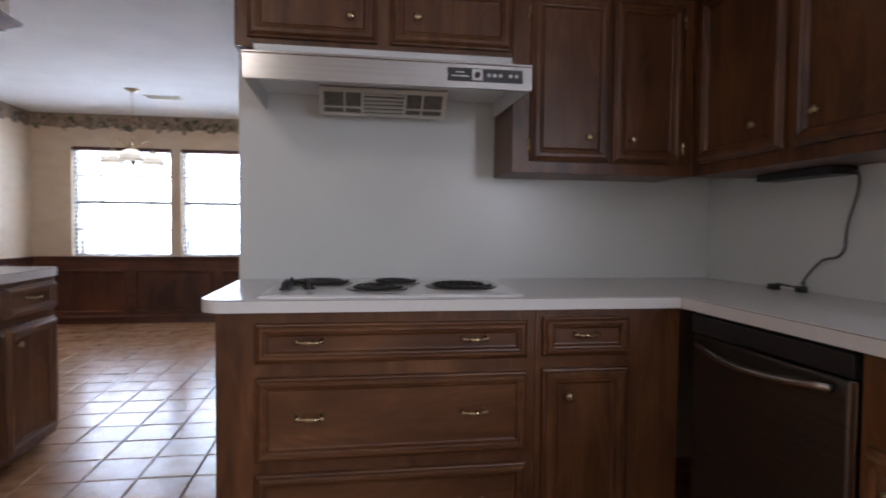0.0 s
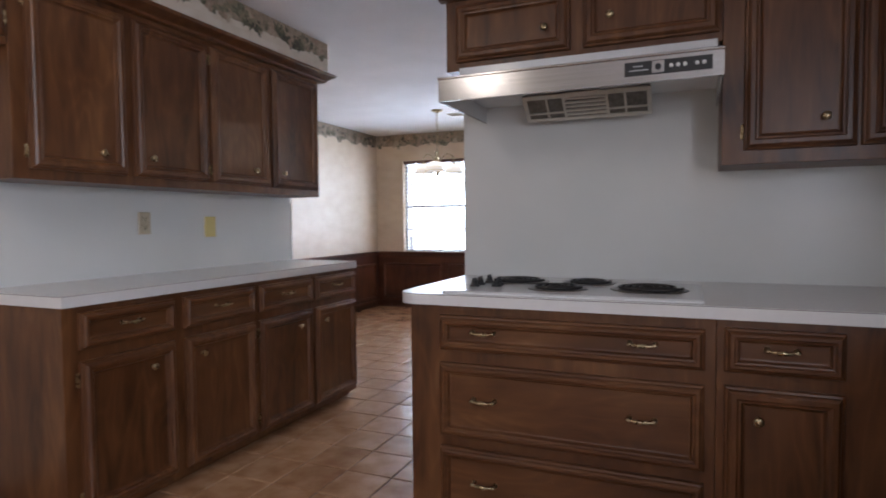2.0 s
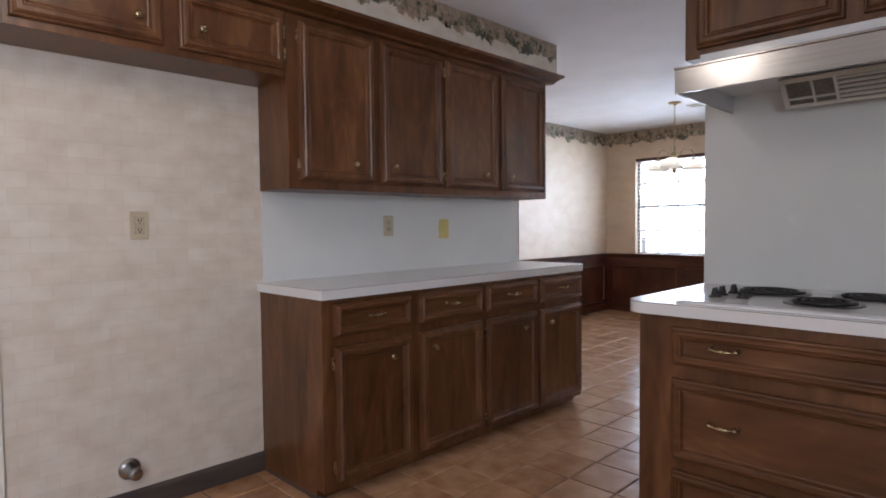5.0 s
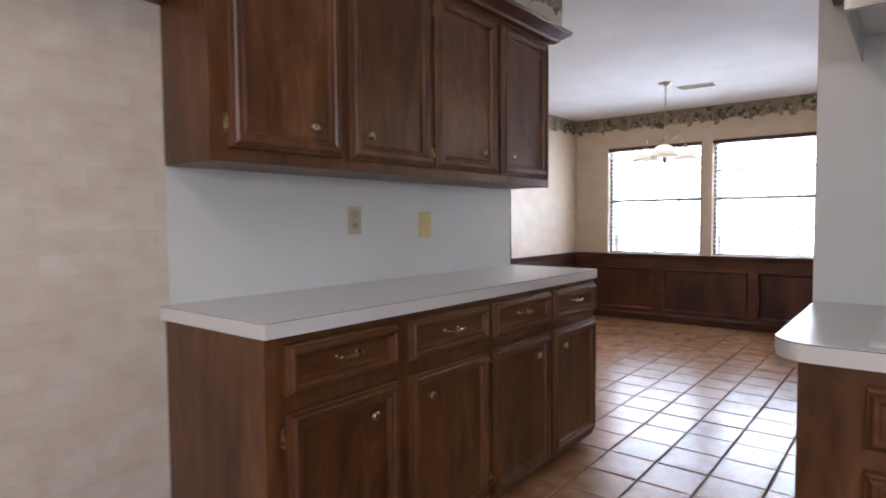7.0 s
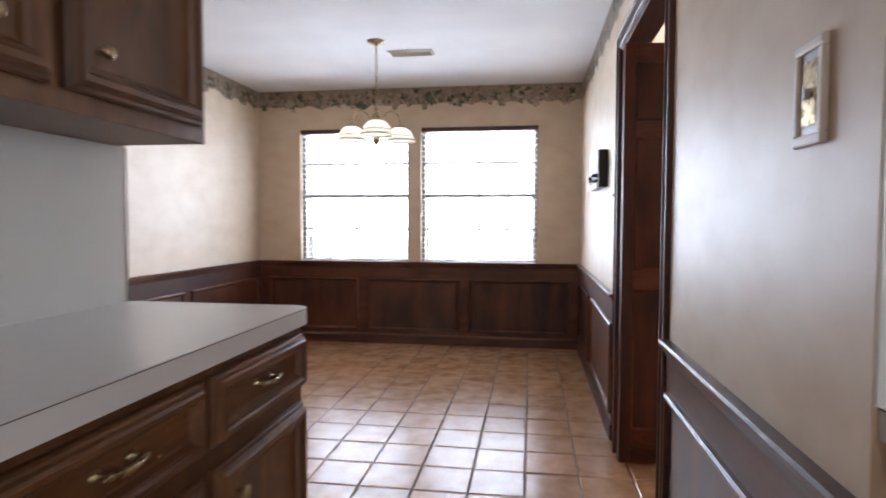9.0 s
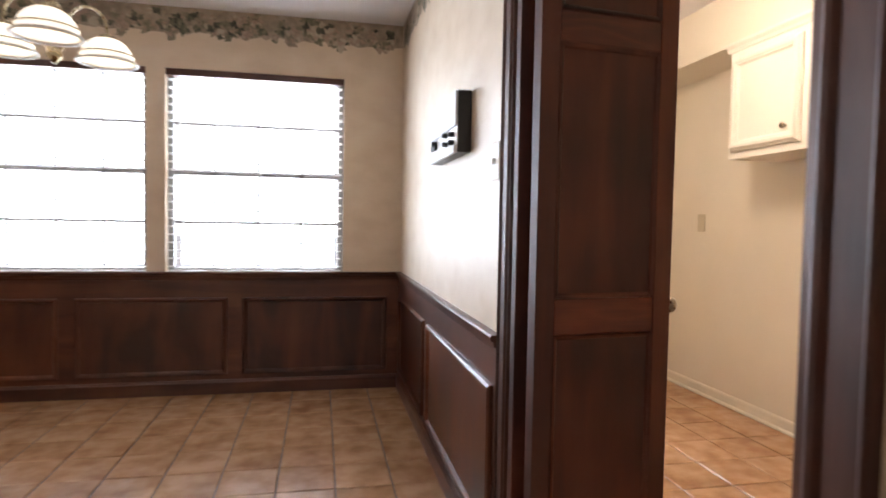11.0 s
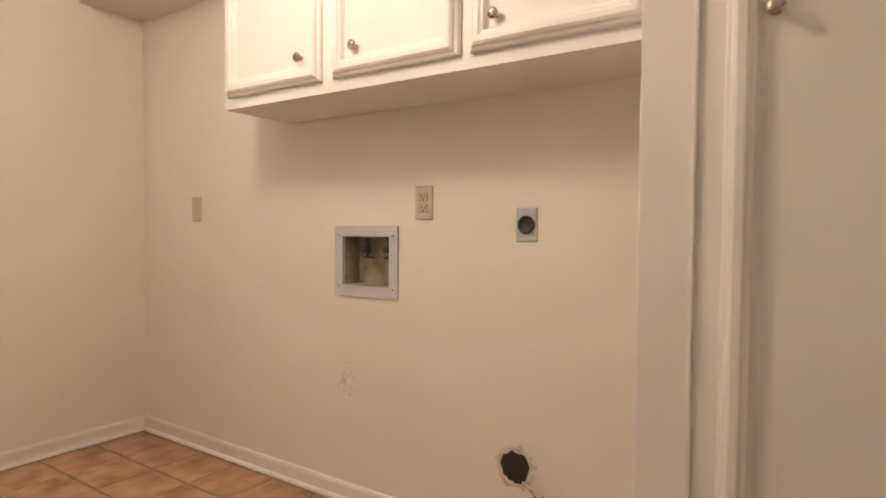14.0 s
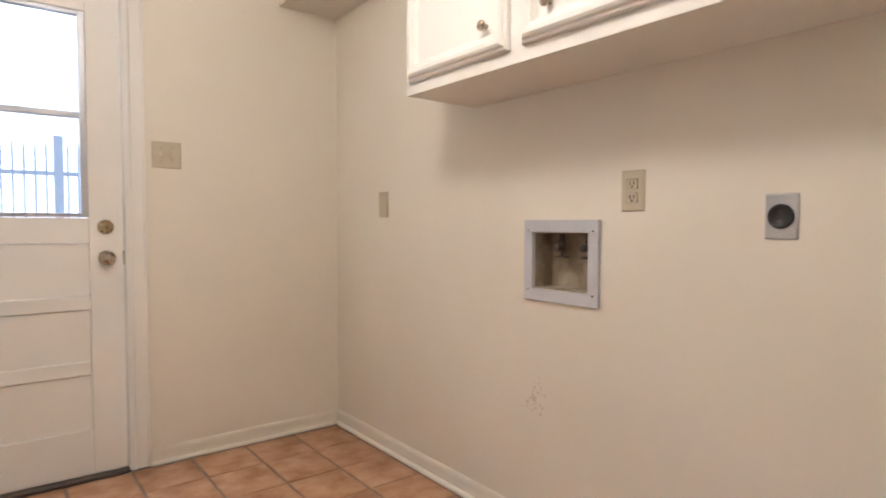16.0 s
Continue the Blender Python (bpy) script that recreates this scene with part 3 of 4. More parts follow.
def hinge(parent, x, z, mat):
    bm = boxed(x - 0.006, x + 0.006, -0.006, -0.0005, z - 0.025, z + 0.025, 0.001)
    lathe(bm, [(0.004, -0.028), (0.005, -0.024), (0.005, 0.024), (0.004, 0.028)], pose(x, -0.008, z), 8)
    return part("hinge", bm, mat, parent, "small metal hinge")


def cabinet(name, m, w, z0, z1, depth, doors, drawers, label, group, mat, mat_h, metal, toe=0.0, left_panel=0.0):
    """A unit in its own frame: x along, front at y = 0 facing -y. doors: (x0, x1, z0, z1, knob x, knob z, hinge side); drawers: (x0, x1, z0, z1, [handle x])."""
    c = thing(name, m, label, "cabinet", group)
    bm = boxed(0, w, 0, depth, z0 + toe, z1, 0.002)
    if toe:
        box(bm, 0.0, w, 0.06, depth, z0, z0 + toe)
    part("body", bm, mat, c)
    for x0, x1, a, b, kx, kz, side in doors:
        d = part("door", panel(bmesh.new(), x0, x1, a, b, DOOR_PROF, -0.0005), mat, c)
        if kx is not None:
            knob(d, kx, kz, metal)
        if side:
            hx = x0 - 0.006 if side < 0 else x1 + 0.006
            for hz in (a + 0.07, b - 0.07):
                hinge(d, hx, hz, metal)
    for x0, x1, a, b, hs in drawers:
        d = part("drawer_front", panel(bmesh.new(), x0, x1, a, b, DRAWER_PROF, -0.0005), mat_h, c)
        for hx in hs:
            pull(d, hx, (a + b) / 2 + 0.008, metal)
    return c


# West run: base units, worktop, splash, wall units, cabinets over the refrigerator space
XB, XU = -1.425, -1.685
Y0 = 2.965


def west(y):
    return pose(XB, y, 0, 0, 0, 90)


for k, (ya, yb) in enumerate(((2.955, 4.006), (4.006, 5.015))):
    ds = [((3.015, 3.46), (3.515, 3.985)), ((4.022, 4.495), (4.532, 4.99))][k]
    doors, drawers = [], []
    for j, (a, b) in enumerate(ds):
        doors.append((a - ya, b - ya, 0.075, 0.678, (b - ya - 0.125) if j == 0 else (a - ya + 0.10), 0.590, -1 if j == 0 else 1))
        drawers.append((a - ya, b - ya, 0.722, 0.866, [(a + b) / 2 - ya]))
    cabinet("base_cabinet", west(ya), yb - ya, 0, 0.890, 0.534, doors, drawers, "dark-stained oak base cabinet with two doors and drawers", "west base cabinets", wood, wood_h, brass, 0.045)


def rounded(pts_r, n=8):
    """Outline through corners (x, y, radius), rounded."""
    out = []
    k = len(pts_r)
    for i, (x, y, r) in enumerate(pts_r):
        p = Vector((x, y))
        if r == 0:
            out.append(p)
            continue
        a = (Vector(pts_r[i - 1][:2]) - p).normalized()
        b = (Vector(pts_r[(i + 1) % k][:2]) - p).normalized()
        c = p + (a + b) * r
        s0, s1 = -b, -a
        for j in range(n + 1):
            t = j / n * math.pi / 2
            out.append(c + r * (math.cos(t) * s0 + math.sin(t) * s1))
    return out


def worktop(name, outline, z0, z1, label):
    w = thing(name, Matrix(), label, "countertop")
    bm = bmesh.new()
    rings(bm, [[(p.x, p.y, z0) for p in outline], [(p.x, p.y, z1 - 0.0035) for p in outline]], True, True)
    part("slab", bm, laminate, w)
    bm = bmesh.new()
    c = sum(outline, Vector((0, 0))) / len(outline)
    rings(bm, [[(p.x, p.y, z1 - 0.0034) for p in outline], [(p.x, p.y, z1 - 0.0016) for p in outline]], False, False)
    part("edge_seam", bm, seam, w, "thin dark laminate seam")
    bm = bmesh.new()
    rings(bm, [[(p.x, p.y, z1 - 0.0016) for p in outline], [(p.x, p.y, z1) for p in outline]], True, True)
    part("top_sheet", bm, laminate, w)
    return w


worktop("worktop", rounded([(-1.96, 2.94, 0), (-1.397, 2.94, 0), (-1.397, 5.03, 0.05), (-1.96, 5.03, 0)]), 0.892, 0.937, "white laminate worktop with a dark seam, empty")
setting("backsplash_west", boxed(XW, XW + 0.004, 2.972, 5.02, 0.937, 1.382), splash_mat, "smooth white backsplash sheet", "backsplash")
part("edge_strip", boxed(XW, XW + 0.006, 5.0205, 5.024, 0.937, 1.382), seam, bpy.data.objects["backsplash_west"])


def west_up(y):
    return pose(XU, y, 0, 0, 0, 90)


UD = [((3.024, 3.458), (3.500, 3.953)), ((3.983, 4.445), (4.487, 4.947))]
for k, (ya, yb) in enumerate(((2.965, 3.970), (3.970, 4.985))):
    doors = []
    for j, (a, b) in enumerate(UD[k]):
        doors.append((a - ya, b - ya, 1.424, 2.150, (b - ya - 0.127) if j == 0 else (a - ya + 0.09), 1.515, -1 if j == 0 else 1))
    cabinet("wall_cabinet", west_up(ya), yb - ya, 1.382, 2.178, 0.27, doors, [], "dark-stained oak wall cabinet with two panelled doors", "west wall cabinets", wood, wood_h, brass)
cabinet("fridge_cabinet", west_up(1.92), 1.04, 1.885, 2.178, 0.27, [(0.02, 0.51, 1.915, 2.150, 0.414, 2.005, 0), (0.567, 1.027, 1.915, 2.150, 0.657, 2.007, 1)], [], "low dark-stained oak cabinet above empty refrigerator space", "", wood, wood_h, brass)
bm = moulding("y", 1.92, 5.045, -1.685, 1, 2.178, [(0.0, 0), (0.03, 0.004), (0.04, 0.014), (0.07, 0.022), (0.11, 0.030), (0.12, 0.043)])
box(bm, -1.96, -1.6875, 1.92, 5.035, 2.1785, 2.2205)
cor = setting("cornice", bm, wood_h, "dark wooden cornice above the cabinets", "cornice")
setting("trim_opening", boxed(XW, XW + 0.02, 1.80, 1.915, 0, CEIL - 0.001, 0.004), trim_white, "white painted door casing", "trim")
setting("baseboard", moulding("y", 1.915, 2.964, XW, 1, 0, [(0.014, 0), (0.014, 0.08), (0.008, 0.092), (0.002, 0.095)]), base_dark, "dark baseboard in the refrigerator space", "baseboard")
setting("shoe_moulding", moulding("x", XW + 0.015, XB - 0.01, 2.964, -1, 0, [(0.012, 0), (0.012, 0.012), (0.004, 0.02)]), base_dark, "dark shoe moulding", "trim")

# Cooktop run
YF = 3.566
DR = [(0.126, 1.048, 0.714, 0.847), (0.126, 1.048, 0.386, 0.667), (0.126, 1.048, 0.08, 0.345)]
cabinet("cooktop_cabinet", pose(-0.285, YF, 0), 1.08, 0, 0.884, 0.753, [], [(a, b, c, d, [0.302, 0.858]) for a, b, c, d in DR], "dark-stained oak drawer cabinet under the cooktop", "", wood, wood_h, brass, 0.06)
cabinet("base_cabinet", pose(0.796, YF, 0), 0.55, 0, 0.884, 0.753, [(0.024, 0.347, 0.08, 0.674, 0.120, 0.573, 0)], [(0.024, 0.347, 0.718, 0.858, [0.182])], "narrow dark-stained oak base cabinet with one drawer", "", wood, wood_h, brass, 0.06)
ZC = 0.928
worktop("worktop", rounded([(-0.338, 4.318, 0), (-0.338, 3.53, 0.09), (1.33, 3.53, 0.0), (1.33, 1.2, 0), (1.948, 1.2, 0), (1.948, 4.318, 0)]), ZC - 0.042, ZC, "white laminate corner worktop with a rounded end")
setting("backsplash_north", boxed(-0.343, 1.949, YB - 0.005, YB, ZC, 1.9), splash_mat, "smooth white sheet behind the cooktop", "backsplash")
setting("backsplash_east", boxed(1.945, 1.95, 1.2, YB - 0.006, ZC, 1.42), splash_mat, "smooth white sheet beside the dishwasher counter", "backsplash")

# Cooktop with four coils and a row of knobs
ck = thing("cooktop", pose(0.30, 3.845, ZC), "white enamel electric cooktop with four black coil burners", "cooktop")
bm = bmesh.new()
o0 = rounded([(-0.46, -0.275, 0.02), (0.46, -0.275, 0.02), (0.46, 0.275, 0.02), (-0.46, 0.275, 0.02)], 4)
o1 = rounded([(-0.445, -0.26, 0.02), (0.445, -0.26, 0.02), (0.445, 0.26, 0.02), (-0.445, 0.26, 0.02)], 4)
rings(bm, [[(p.x, p.y, 0.0) for p in o0], [(p.x, p.y, 0.006) for p in o0], [(p.x, p.y, 0.010) for p in o1]], True, True)
part("top_plate", bm, enamel, ck)
for bx, by, br in ((-0.27, 0.15, 0.108), (0.03, 0.165, 0.085), (-0.055, -0.075, 0.092), (0.275, -0.01, 0.118)):
    bn = bmesh.new()
    lathe(bn, [(br + 0.022, 0.0100), (br + 0.021, 0.0125), (br + 0.012, 0.0130), (br + 0.002, 0.0105), (0.01, 0.0104)], pose(bx, by, 0), 32)
    bowl = part("drip_pan", bn, dark_steel, ck, "dark metal drip pan", True)
    turns = 4 if br > 0.1 else 3
    pts = [(bx + (0.02 + (br - 0.02) * i / (turns * 24)) * math.cos(2 * math.pi * i / 24), by + (0.02 + (br - 0.02) * i / (turns * 24)) * math.sin(2 * math.pi * i / 24), 0.019) for i in range(turns * 24 + 1)]
    part("coil", tube(bmesh.new(), pts, 0.0058, 6), coil_mat, bowl, "black spiral heating coil", True)
for i, (kx, ky) in enumerate(((-0.375, 0.06), (-0.385, -0.03), (-0.31, -0.01), (-0.30, -0.075), (-0.385, -0.10))):
    bn = bmesh.new()
    lathe(bn, [(0.021, 0.0100), (0.020, 0.016), (0.014, 0.019), (0.011, 0.034), (0.009, 0.037)], pose(kx, ky, 0), 16)
    box(bn, kx - 0.004, kx + 0.004, ky - 0.018, ky + 0.018, 0.03, 0.044, 0.001)
    part("control_knob", bn, black, ck, "black control knob")

# Cabinets over and beside the hood
cabinet("hood_cabinet", pose(-0.305, 4.0, 0), 1.125, 1.872, 2.178, 0.318, [(0.050, 0.555, 1.906, 2.155, 0.451, 2.006, 0), (0.608, 1.117, 1.906, 2.155, 0.717, 2.020, 0)], [], "dark-stained oak cabinet above the range hood", "", wood, wood_h, brass)
cabinet("wall_cabinet", pose(0.822, 4.0, 0), 0.826, 1.405, 2.178, 0.318, [(0.075, 0.430, 1.455, 2.150, 0.335, 1.562, -1), (0.443, 0.771, 1.455, 2.150, 0.535, 1.556, 1)], [], "dark-stained oak wall cabinet with brass knobs", "", wood, wood_h, brass)
cabinet("wall_cabinet", pose(1.648, 3.998, 0, 0, 0, -90), 1.6, 1.405, 2.178, 0.30, [(0.076, 0.572, 1.455, 2.150, 0.424, 1.56, 0), (0.625, 1.09, 1.455, 2.150, 0.723, 1.56, 0), (1.12, 1.57, 1.455, 2.150, 1.47, 1.56, 0)], [], "dark-stained oak wall cabinet in the dim corner", "", wood, wood_h, brass)
bm = moulding("x", -0.33, 1.75, 4.0, -1, 2.178, [(0.0, 0), (0.03, 0.004), (0.04, 0.014), (0.05, 0.03), (0.055, 0.043)])
box(bm, -0.305, 1.95, 4.001, 4.319, 2.1785, 2.2205)
setting("cornice_cooktop", bm, wood_h, "dark wooden cornice above the hood cabinets", "cornice")

# Range hood
hd = thing("range_hood", pose(0.295, 3.72, 1.683), "stainless range hood with white enamel underside and vent grille", "range hood")
HW = 0.521
bm = bmesh.new()
prof = [(0.0, 0.0), (0.0, 0.086), (0.004, 0.092), (0.596, 0.108), (0.596, 0.100), (0.012, 0.084), (0.010, 0.008), (0.014, 0.0)]
rings(bm, [[(-HW + 0.003, y, z) for y, z in prof], [(HW - 0.003, y, z) for y, z in prof]], True, True)
part("canopy", bm, steel, hd)
part("underside", boxed(-HW + 0.004, HW - 0.004, 0.0125, 0.594, 0.076, 0.0795), enamel, hd, "white enamel underside")
for sx in (-1, 1):
    side = [(0.001, 0.0), (0.001, 0.089), (0.594, 0.106), (0.594, 0.0)]
    xa, xb = (-HW - 0.001, -HW + 0.0028) if sx < 0 else (HW - 0.0028, HW + 0.001)
    sp = part("side_panel", rings(bmesh.new(), [[(xa, y, z) for y, z in side], [(xb, y, z) for y, z in side]], True, True), steel, hd)
    part("lining", boxed(*((xb + 0.0004, xb + 0.002) if sx < 0 else (xa - 0.002, xa - 0.0004)), 0.013, 0.592, 0.004, 0.0755), enamel, sp, "white enamel lining")
part("front_lip", boxed(-HW - 0.003, HW + 0.003, -0.006, 0.006, 0.0865, 0.0955, 0.002), steel, hd, "bright folded front lip")
part("duct_cover", boxed(-HW, HW - 0.012, 0.232, 0.592, 0.1085, 0.188, 0.002), enamel, hd, "white enamel upper box")
cp = part("control_panel", boxed(0.20, 0.485, -0.0035, -0.0005, 0.024, 0.072, 0.001), black, hd, "black control strip")
part("dial_plate", boxed(0.292, 0.332, -0.005, -0.0036, 0.028, 0.069), steel, cp, "square steel dial plate")
bm = bmesh.new()
lathe(bm, [(0.011, 0), (0.010, 0.008), (0.007, 0.010)], pose(0.312, -0.005, 0.048, 90, 0, 0), 14)
part("dial", bm, black, cp)
for x in (0.355, 0.377, 0.399, 0.437, 0.459):
    bm = bmesh.new()
    lathe(bm, [(0.007, 0), (0.007, 0.005), (0.004, 0.007)], pose(x, -0.0036, 0.048, 90, 0, 0), 12)
    part("button", bm, enamel, cp, "small round pale button", True)
for z, x0, x1 in ((0.042, 0.215, 0.280), (0.056, 0.23, 0.262)):
    part("panel_print", boxed(x0, x1, -0.0042, -0.0036, z - 0.002, z + 0.002), grey_plate, cp)
# Vent grille under the hood, tipped forward
vg = part("vent_housing", boxed(-0.268, 0.268, 0.0, 0.05, 0.0, 0.135, 0.003), grimy_filter, hd, "dark lamp and fan recess")
vg.matrix_basis = pose(-0.007, 0.487, -0.020, 48, 0, 0)
for x0, x1, z0, z1 in ((-0.273, 0.273, 0.118, 0.140), (-0.273, 0.273, -0.004, 0.010), (-0.273, -0.255, 0.010, 0.118), (0.255, 0.273, 0.010, 0.118), (-0.098, -0.086, 0.010, 0.118), (0.086, 0.098, 0.010, 0.118), (-0.172, -0.163, 0.010, 0.118), (0.163, 0.172, 0.010, 0.118), (-0.255, -0.098, 0.036, 0.043), (0.098, 0.255, 0.036, 0.043)):
    part("grille_bar", boxed(x0, x1, -0.010, -0.001, z0, z1, 0.0015), vent_plastic, vg, "cream plastic bar")
for i in range(5):
    z = 0.022 + i * 0.021
    part("louvre", boxed(-0.086, 0.086, -0.012, -0.001, z, z + 0.009, 0.0015), vent_plastic, vg)

# Dishwasher
dw = thing("dishwasher", pose(1.355, 3.50, 0, 0, 0, -90), "dark stainless dishwasher with a curved bar handle", "dishwasher")
part("body", boxed(0.002, 0.70, 0.02, 0.57, 0.05, 0.880), black, dw)
bm = bmesh.new()
panel(bm, 0.012, 0.675, 0.10, 0.805, [(0, 0), (0, 0.012), (0.006, 0.018), (0.012, 0.019)], 0.0195)
part("door", bm, dark_steel, dw)
part("control_strip", boxed(0.006, 0.69, -0.006, 0.019, 0.810, 0.872, 0.004), black, dw, "glossy black control strip")
pts = [(0.05 + 0.58 * i / 14, -0.012 - 0.042 * math.sin(math.pi * i / 14), 0.775 - 0.02 * math.sin(math.pi * i / 14)) for i in range(15)]
part("handle", tube(bmesh.new(), pts, 0.013, 10), steel, dw, "curved steel bar handle", True)
part("side_trim", boxed(0.677, 0.697, -0.001, 0.0195, 0.09, 0.805, 0.002), steel, dw)
cabinet("base_cabinet", pose(1.355, 2.79, 0, 0, 0, -90), 1.5, 0, 0.884, 0.59, [(0.03, 0.72, 0.09, 0.668, 0.1, 0.575, 0), (0.75, 1.45, 0.09, 0.668, 1.38, 0.575, 0)], [], "dark-stained oak sink base cabinet", "", wood, wood_h, brass, 0.06)

# Under-cabinet appliance bracket and its cord
br = thing("under_cabinet_bracket", pose(1.90, 3.43, 1.404), "dark flat appliance bracket with a hanging cord", "bracket")
part("plate", boxed(-0.06, 0.044, 0.0, 0.40, -0.03, -0.0005, 0.003), black, br)
cpts = [(0.02, -0.005, -0.012), (0.03, -0.018, -0.04), (0.03, -0.012, -0.10), (0.028, 0.022, -0.214), (0.028, 0.031, -0.296), (0.025, 0.06, -0.33), (0.02, 0.12, -0.345), (0.01, 0.17, -0.395), (0.0, 0.20, -0.445)]


def smooth_path(pts, k=6):
    out = []
    p = [Vector(q) for q in pts]
    for i in range(len(p) - 1):
        a, b, c, d = p[max(i - 1, 0)], p[i], p[i + 1], p[min(i + 2, len(p) - 1)]
        for j in range(k):
            t = j / k
            out.append(0.5 * ((2 * b) + (c - a) * t + (2 * a - 5 * b + 4 * c - d) * t * t + (3 * b - a - 3 * c + d) * t ** 3))
    return out + [p[-1]]


part("cord", tube(bmesh.new(), smooth_path(cpts), 0.0045, 6), rubber, br, "grey power cord", True)
part("plug", boxed(-0.02, 0.012, 0.175, 0.215, -0.476, -0.450, 0.005), black, br, "black plug lying on the counter")
pts2 = [(-0.005, 0.19, -0.443), (-0.02, 0.165, -0.43), (-0.03, 0.15, -0.448), (-0.02, 0.21, -0.455), (-0.01, 0.25, -0.456), (-0.03, 0.30, -0.450)]
part("cord", tube(bmesh.new(), smooth_path(pts2), 0.0045, 6), rubber, br, "", True)
part("plug", boxed(-0.05, -0.02, 0.285, 0.33, -0.476, -0.452, 0.005), black, br)

# ---- plates, outlets, switches ----


def plate(name, m, w, h, mat, kind, label, cat):
    """Wall plate facing -y in its own frame, centred."""
    p = thing(name, m, label, cat)
    bm = bmesh.new()
    panel(bm, -w / 2, w / 2, -h / 2, h / 2, [(0, 0), (0.0, 0.003), (0.003, 0.006), (0.006, 0.0065)])
    pl = part("plate", bm, mat, p)
    if kind == "outlet":
        for dz in (-0.020, 0.020):
            f = part("socket", boxed(-0.017, 0.017, -0.009, -0.0064, dz - 0.014, dz + 0.014, 0.004), mat, p)
            part("socket_gap", boxed(-0.0177, 0.0177, -0.0068, -0.0064, dz - 0.0147, dz + 0.0147), slot_dark, f)
            for dx in (-0.006, 0.006):
                part("slot", boxed(dx - 0.0017, dx + 0.0017, -0.0096, -0.0088, dz - 0.003, dz + 0.008), slot_dark, f)
            part("slot", boxed(-0.0032, 0.0032, -0.0096, -0.0088, dz - 0.011, dz - 0.005), slot_dark, f)
    if kind in ("switch", "double"):
        for dx in ((0,) if kind == "switch" else (-0.023, 0.023)):
            part("toggle", boxed(dx - 0.005, dx + 0.005, -0.018, -0.0064, -0.010, 0.008, 0.002), mat, p)
            for dz in (-0.03, 0.03):
                bm = bmesh.new()
                lathe(bm, [(0.003, 0), (0.0025, 0.001)], pose(dx, -0.0064, dz, 90, 0, 0), 8)
                part("screw", bm, nickel, p)
    if kind == "jack":
        for dz in (-0.035, 0.0, 0.035):
            part("slot", boxed(-0.008, 0.008, -0.0085, -0.0064, dz - 0.004, dz + 0.004), mat, p)
        part("jack", boxed(-0.05, -0.038, -0.014, -0.002, -0.006, 0.010, 0.002), mat, p)
    if kind == "dryer":
        bm = bmesh.new()
        lathe(bm, [(0.029, 0), (0.029, 0.004), (0.026, 0.008), (0.023, 0.008), (0.021, 0.003), (0.002, 0.003)], pose(0, -0.0064, 0, 90, 0, 0), 24)
        so = part("socket", bm, black, p, "round black dryer socket", True)
        for a in (90, 210, 330):
            part("slot", boxed(0.010 * math.cos(radians(a)) - 0.003, 0.010 * math.cos(radians(a)) + 0.003, -0.0102, -0.0096, 0.010 * math.sin(radians(a)) - 0.005, 0.010 * math.sin(radians(a)) + 0.005), slot_dark, so)
    return p


plate("outlet", pose(XW, 2.41, 1.219, 0, 0, 90), 0.075, 0.118, almond, "outlet", "almond duplex outlet on pale wallpaper", "outlet")
plate("outlet", pose(XW + 0.004, 3.775, 1.206, 0, 0, 90), 0.075, 0.118, almond, "outlet", "almond duplex outlet above the white worktop", "outlet")
plate("wall_plate", pose(XW + 0.004, 4.238, 1.183, 0, 0, 90), 0.085, 0.122, yellow_plate, "jack", "yellowed plastic telephone plate on the backsplash", "wall plate")
plate("light_switch", pose(XR, 4.51, 1.38, 0, 0, -90), 0.09, 0.16, grey_plate, "switch", "polished metal switch plate on wallpaper", "light switch")
fs = [o for o in bpy.data.objects if o.name.startswith("light_switch")][0]
bm = bmesh.new()
for a in ((-0.050, 0.050, 0.066, 0.085), (-0.050, 0.050, -0.085, -0.066), (-0.050, -0.033, -0.066, 0.066), (0.033, 0.050, -0.066, 0.066)):
    box(bm, a[0], a[1], -0.013, -0.0005, a[2], a[3], 0.004)
part("rim", bm, trim_white, fs, "raised pale rim of the switch plate")
part("inner_plate", boxed(-0.024, 0.024, -0.009, -0.0066, -0.052, 0.052, 0.001), brass, fs, "dull brass inner plate")
plate("light_switch", pose(XR, 6.77, 1.32, 0, 0, -90), 0.075, 0.118, trim_white, "switch", "white switch plate beside the dark casing", "light switch")
plate("outlet", pose(XR - 0.008, 8.03, 0.33, 0, 0, -90), 0.07, 0.115, dark_wood, "outlet", "brown outlet in the wainscot", "outlet")
plate("light_switch", pose(0.82, YD, 1.369), 0.12, 0.116, almond, "double", "almond double switch plate beside the back door", "light switch")
plate("light_switch", pose(XL, 8.562, 1.157, 0, 0, -90), 0.075, 0.118, almond, "blank", "almond wall plate in the laundry corner", "wall plate")
plate("outlet", pose(XL, 7.22, 1.163, 0, 0, -90), 0.075, 0.118, almond, "outlet", "almond duplex outlet above the washer box", "outlet")
plate("outlet", pose(XL, 6.82, 1.086, 0, 0, -90), 0.073, 0.108, grey_plate, "dryer", "grey plate with a round black dryer socket", "outlet")

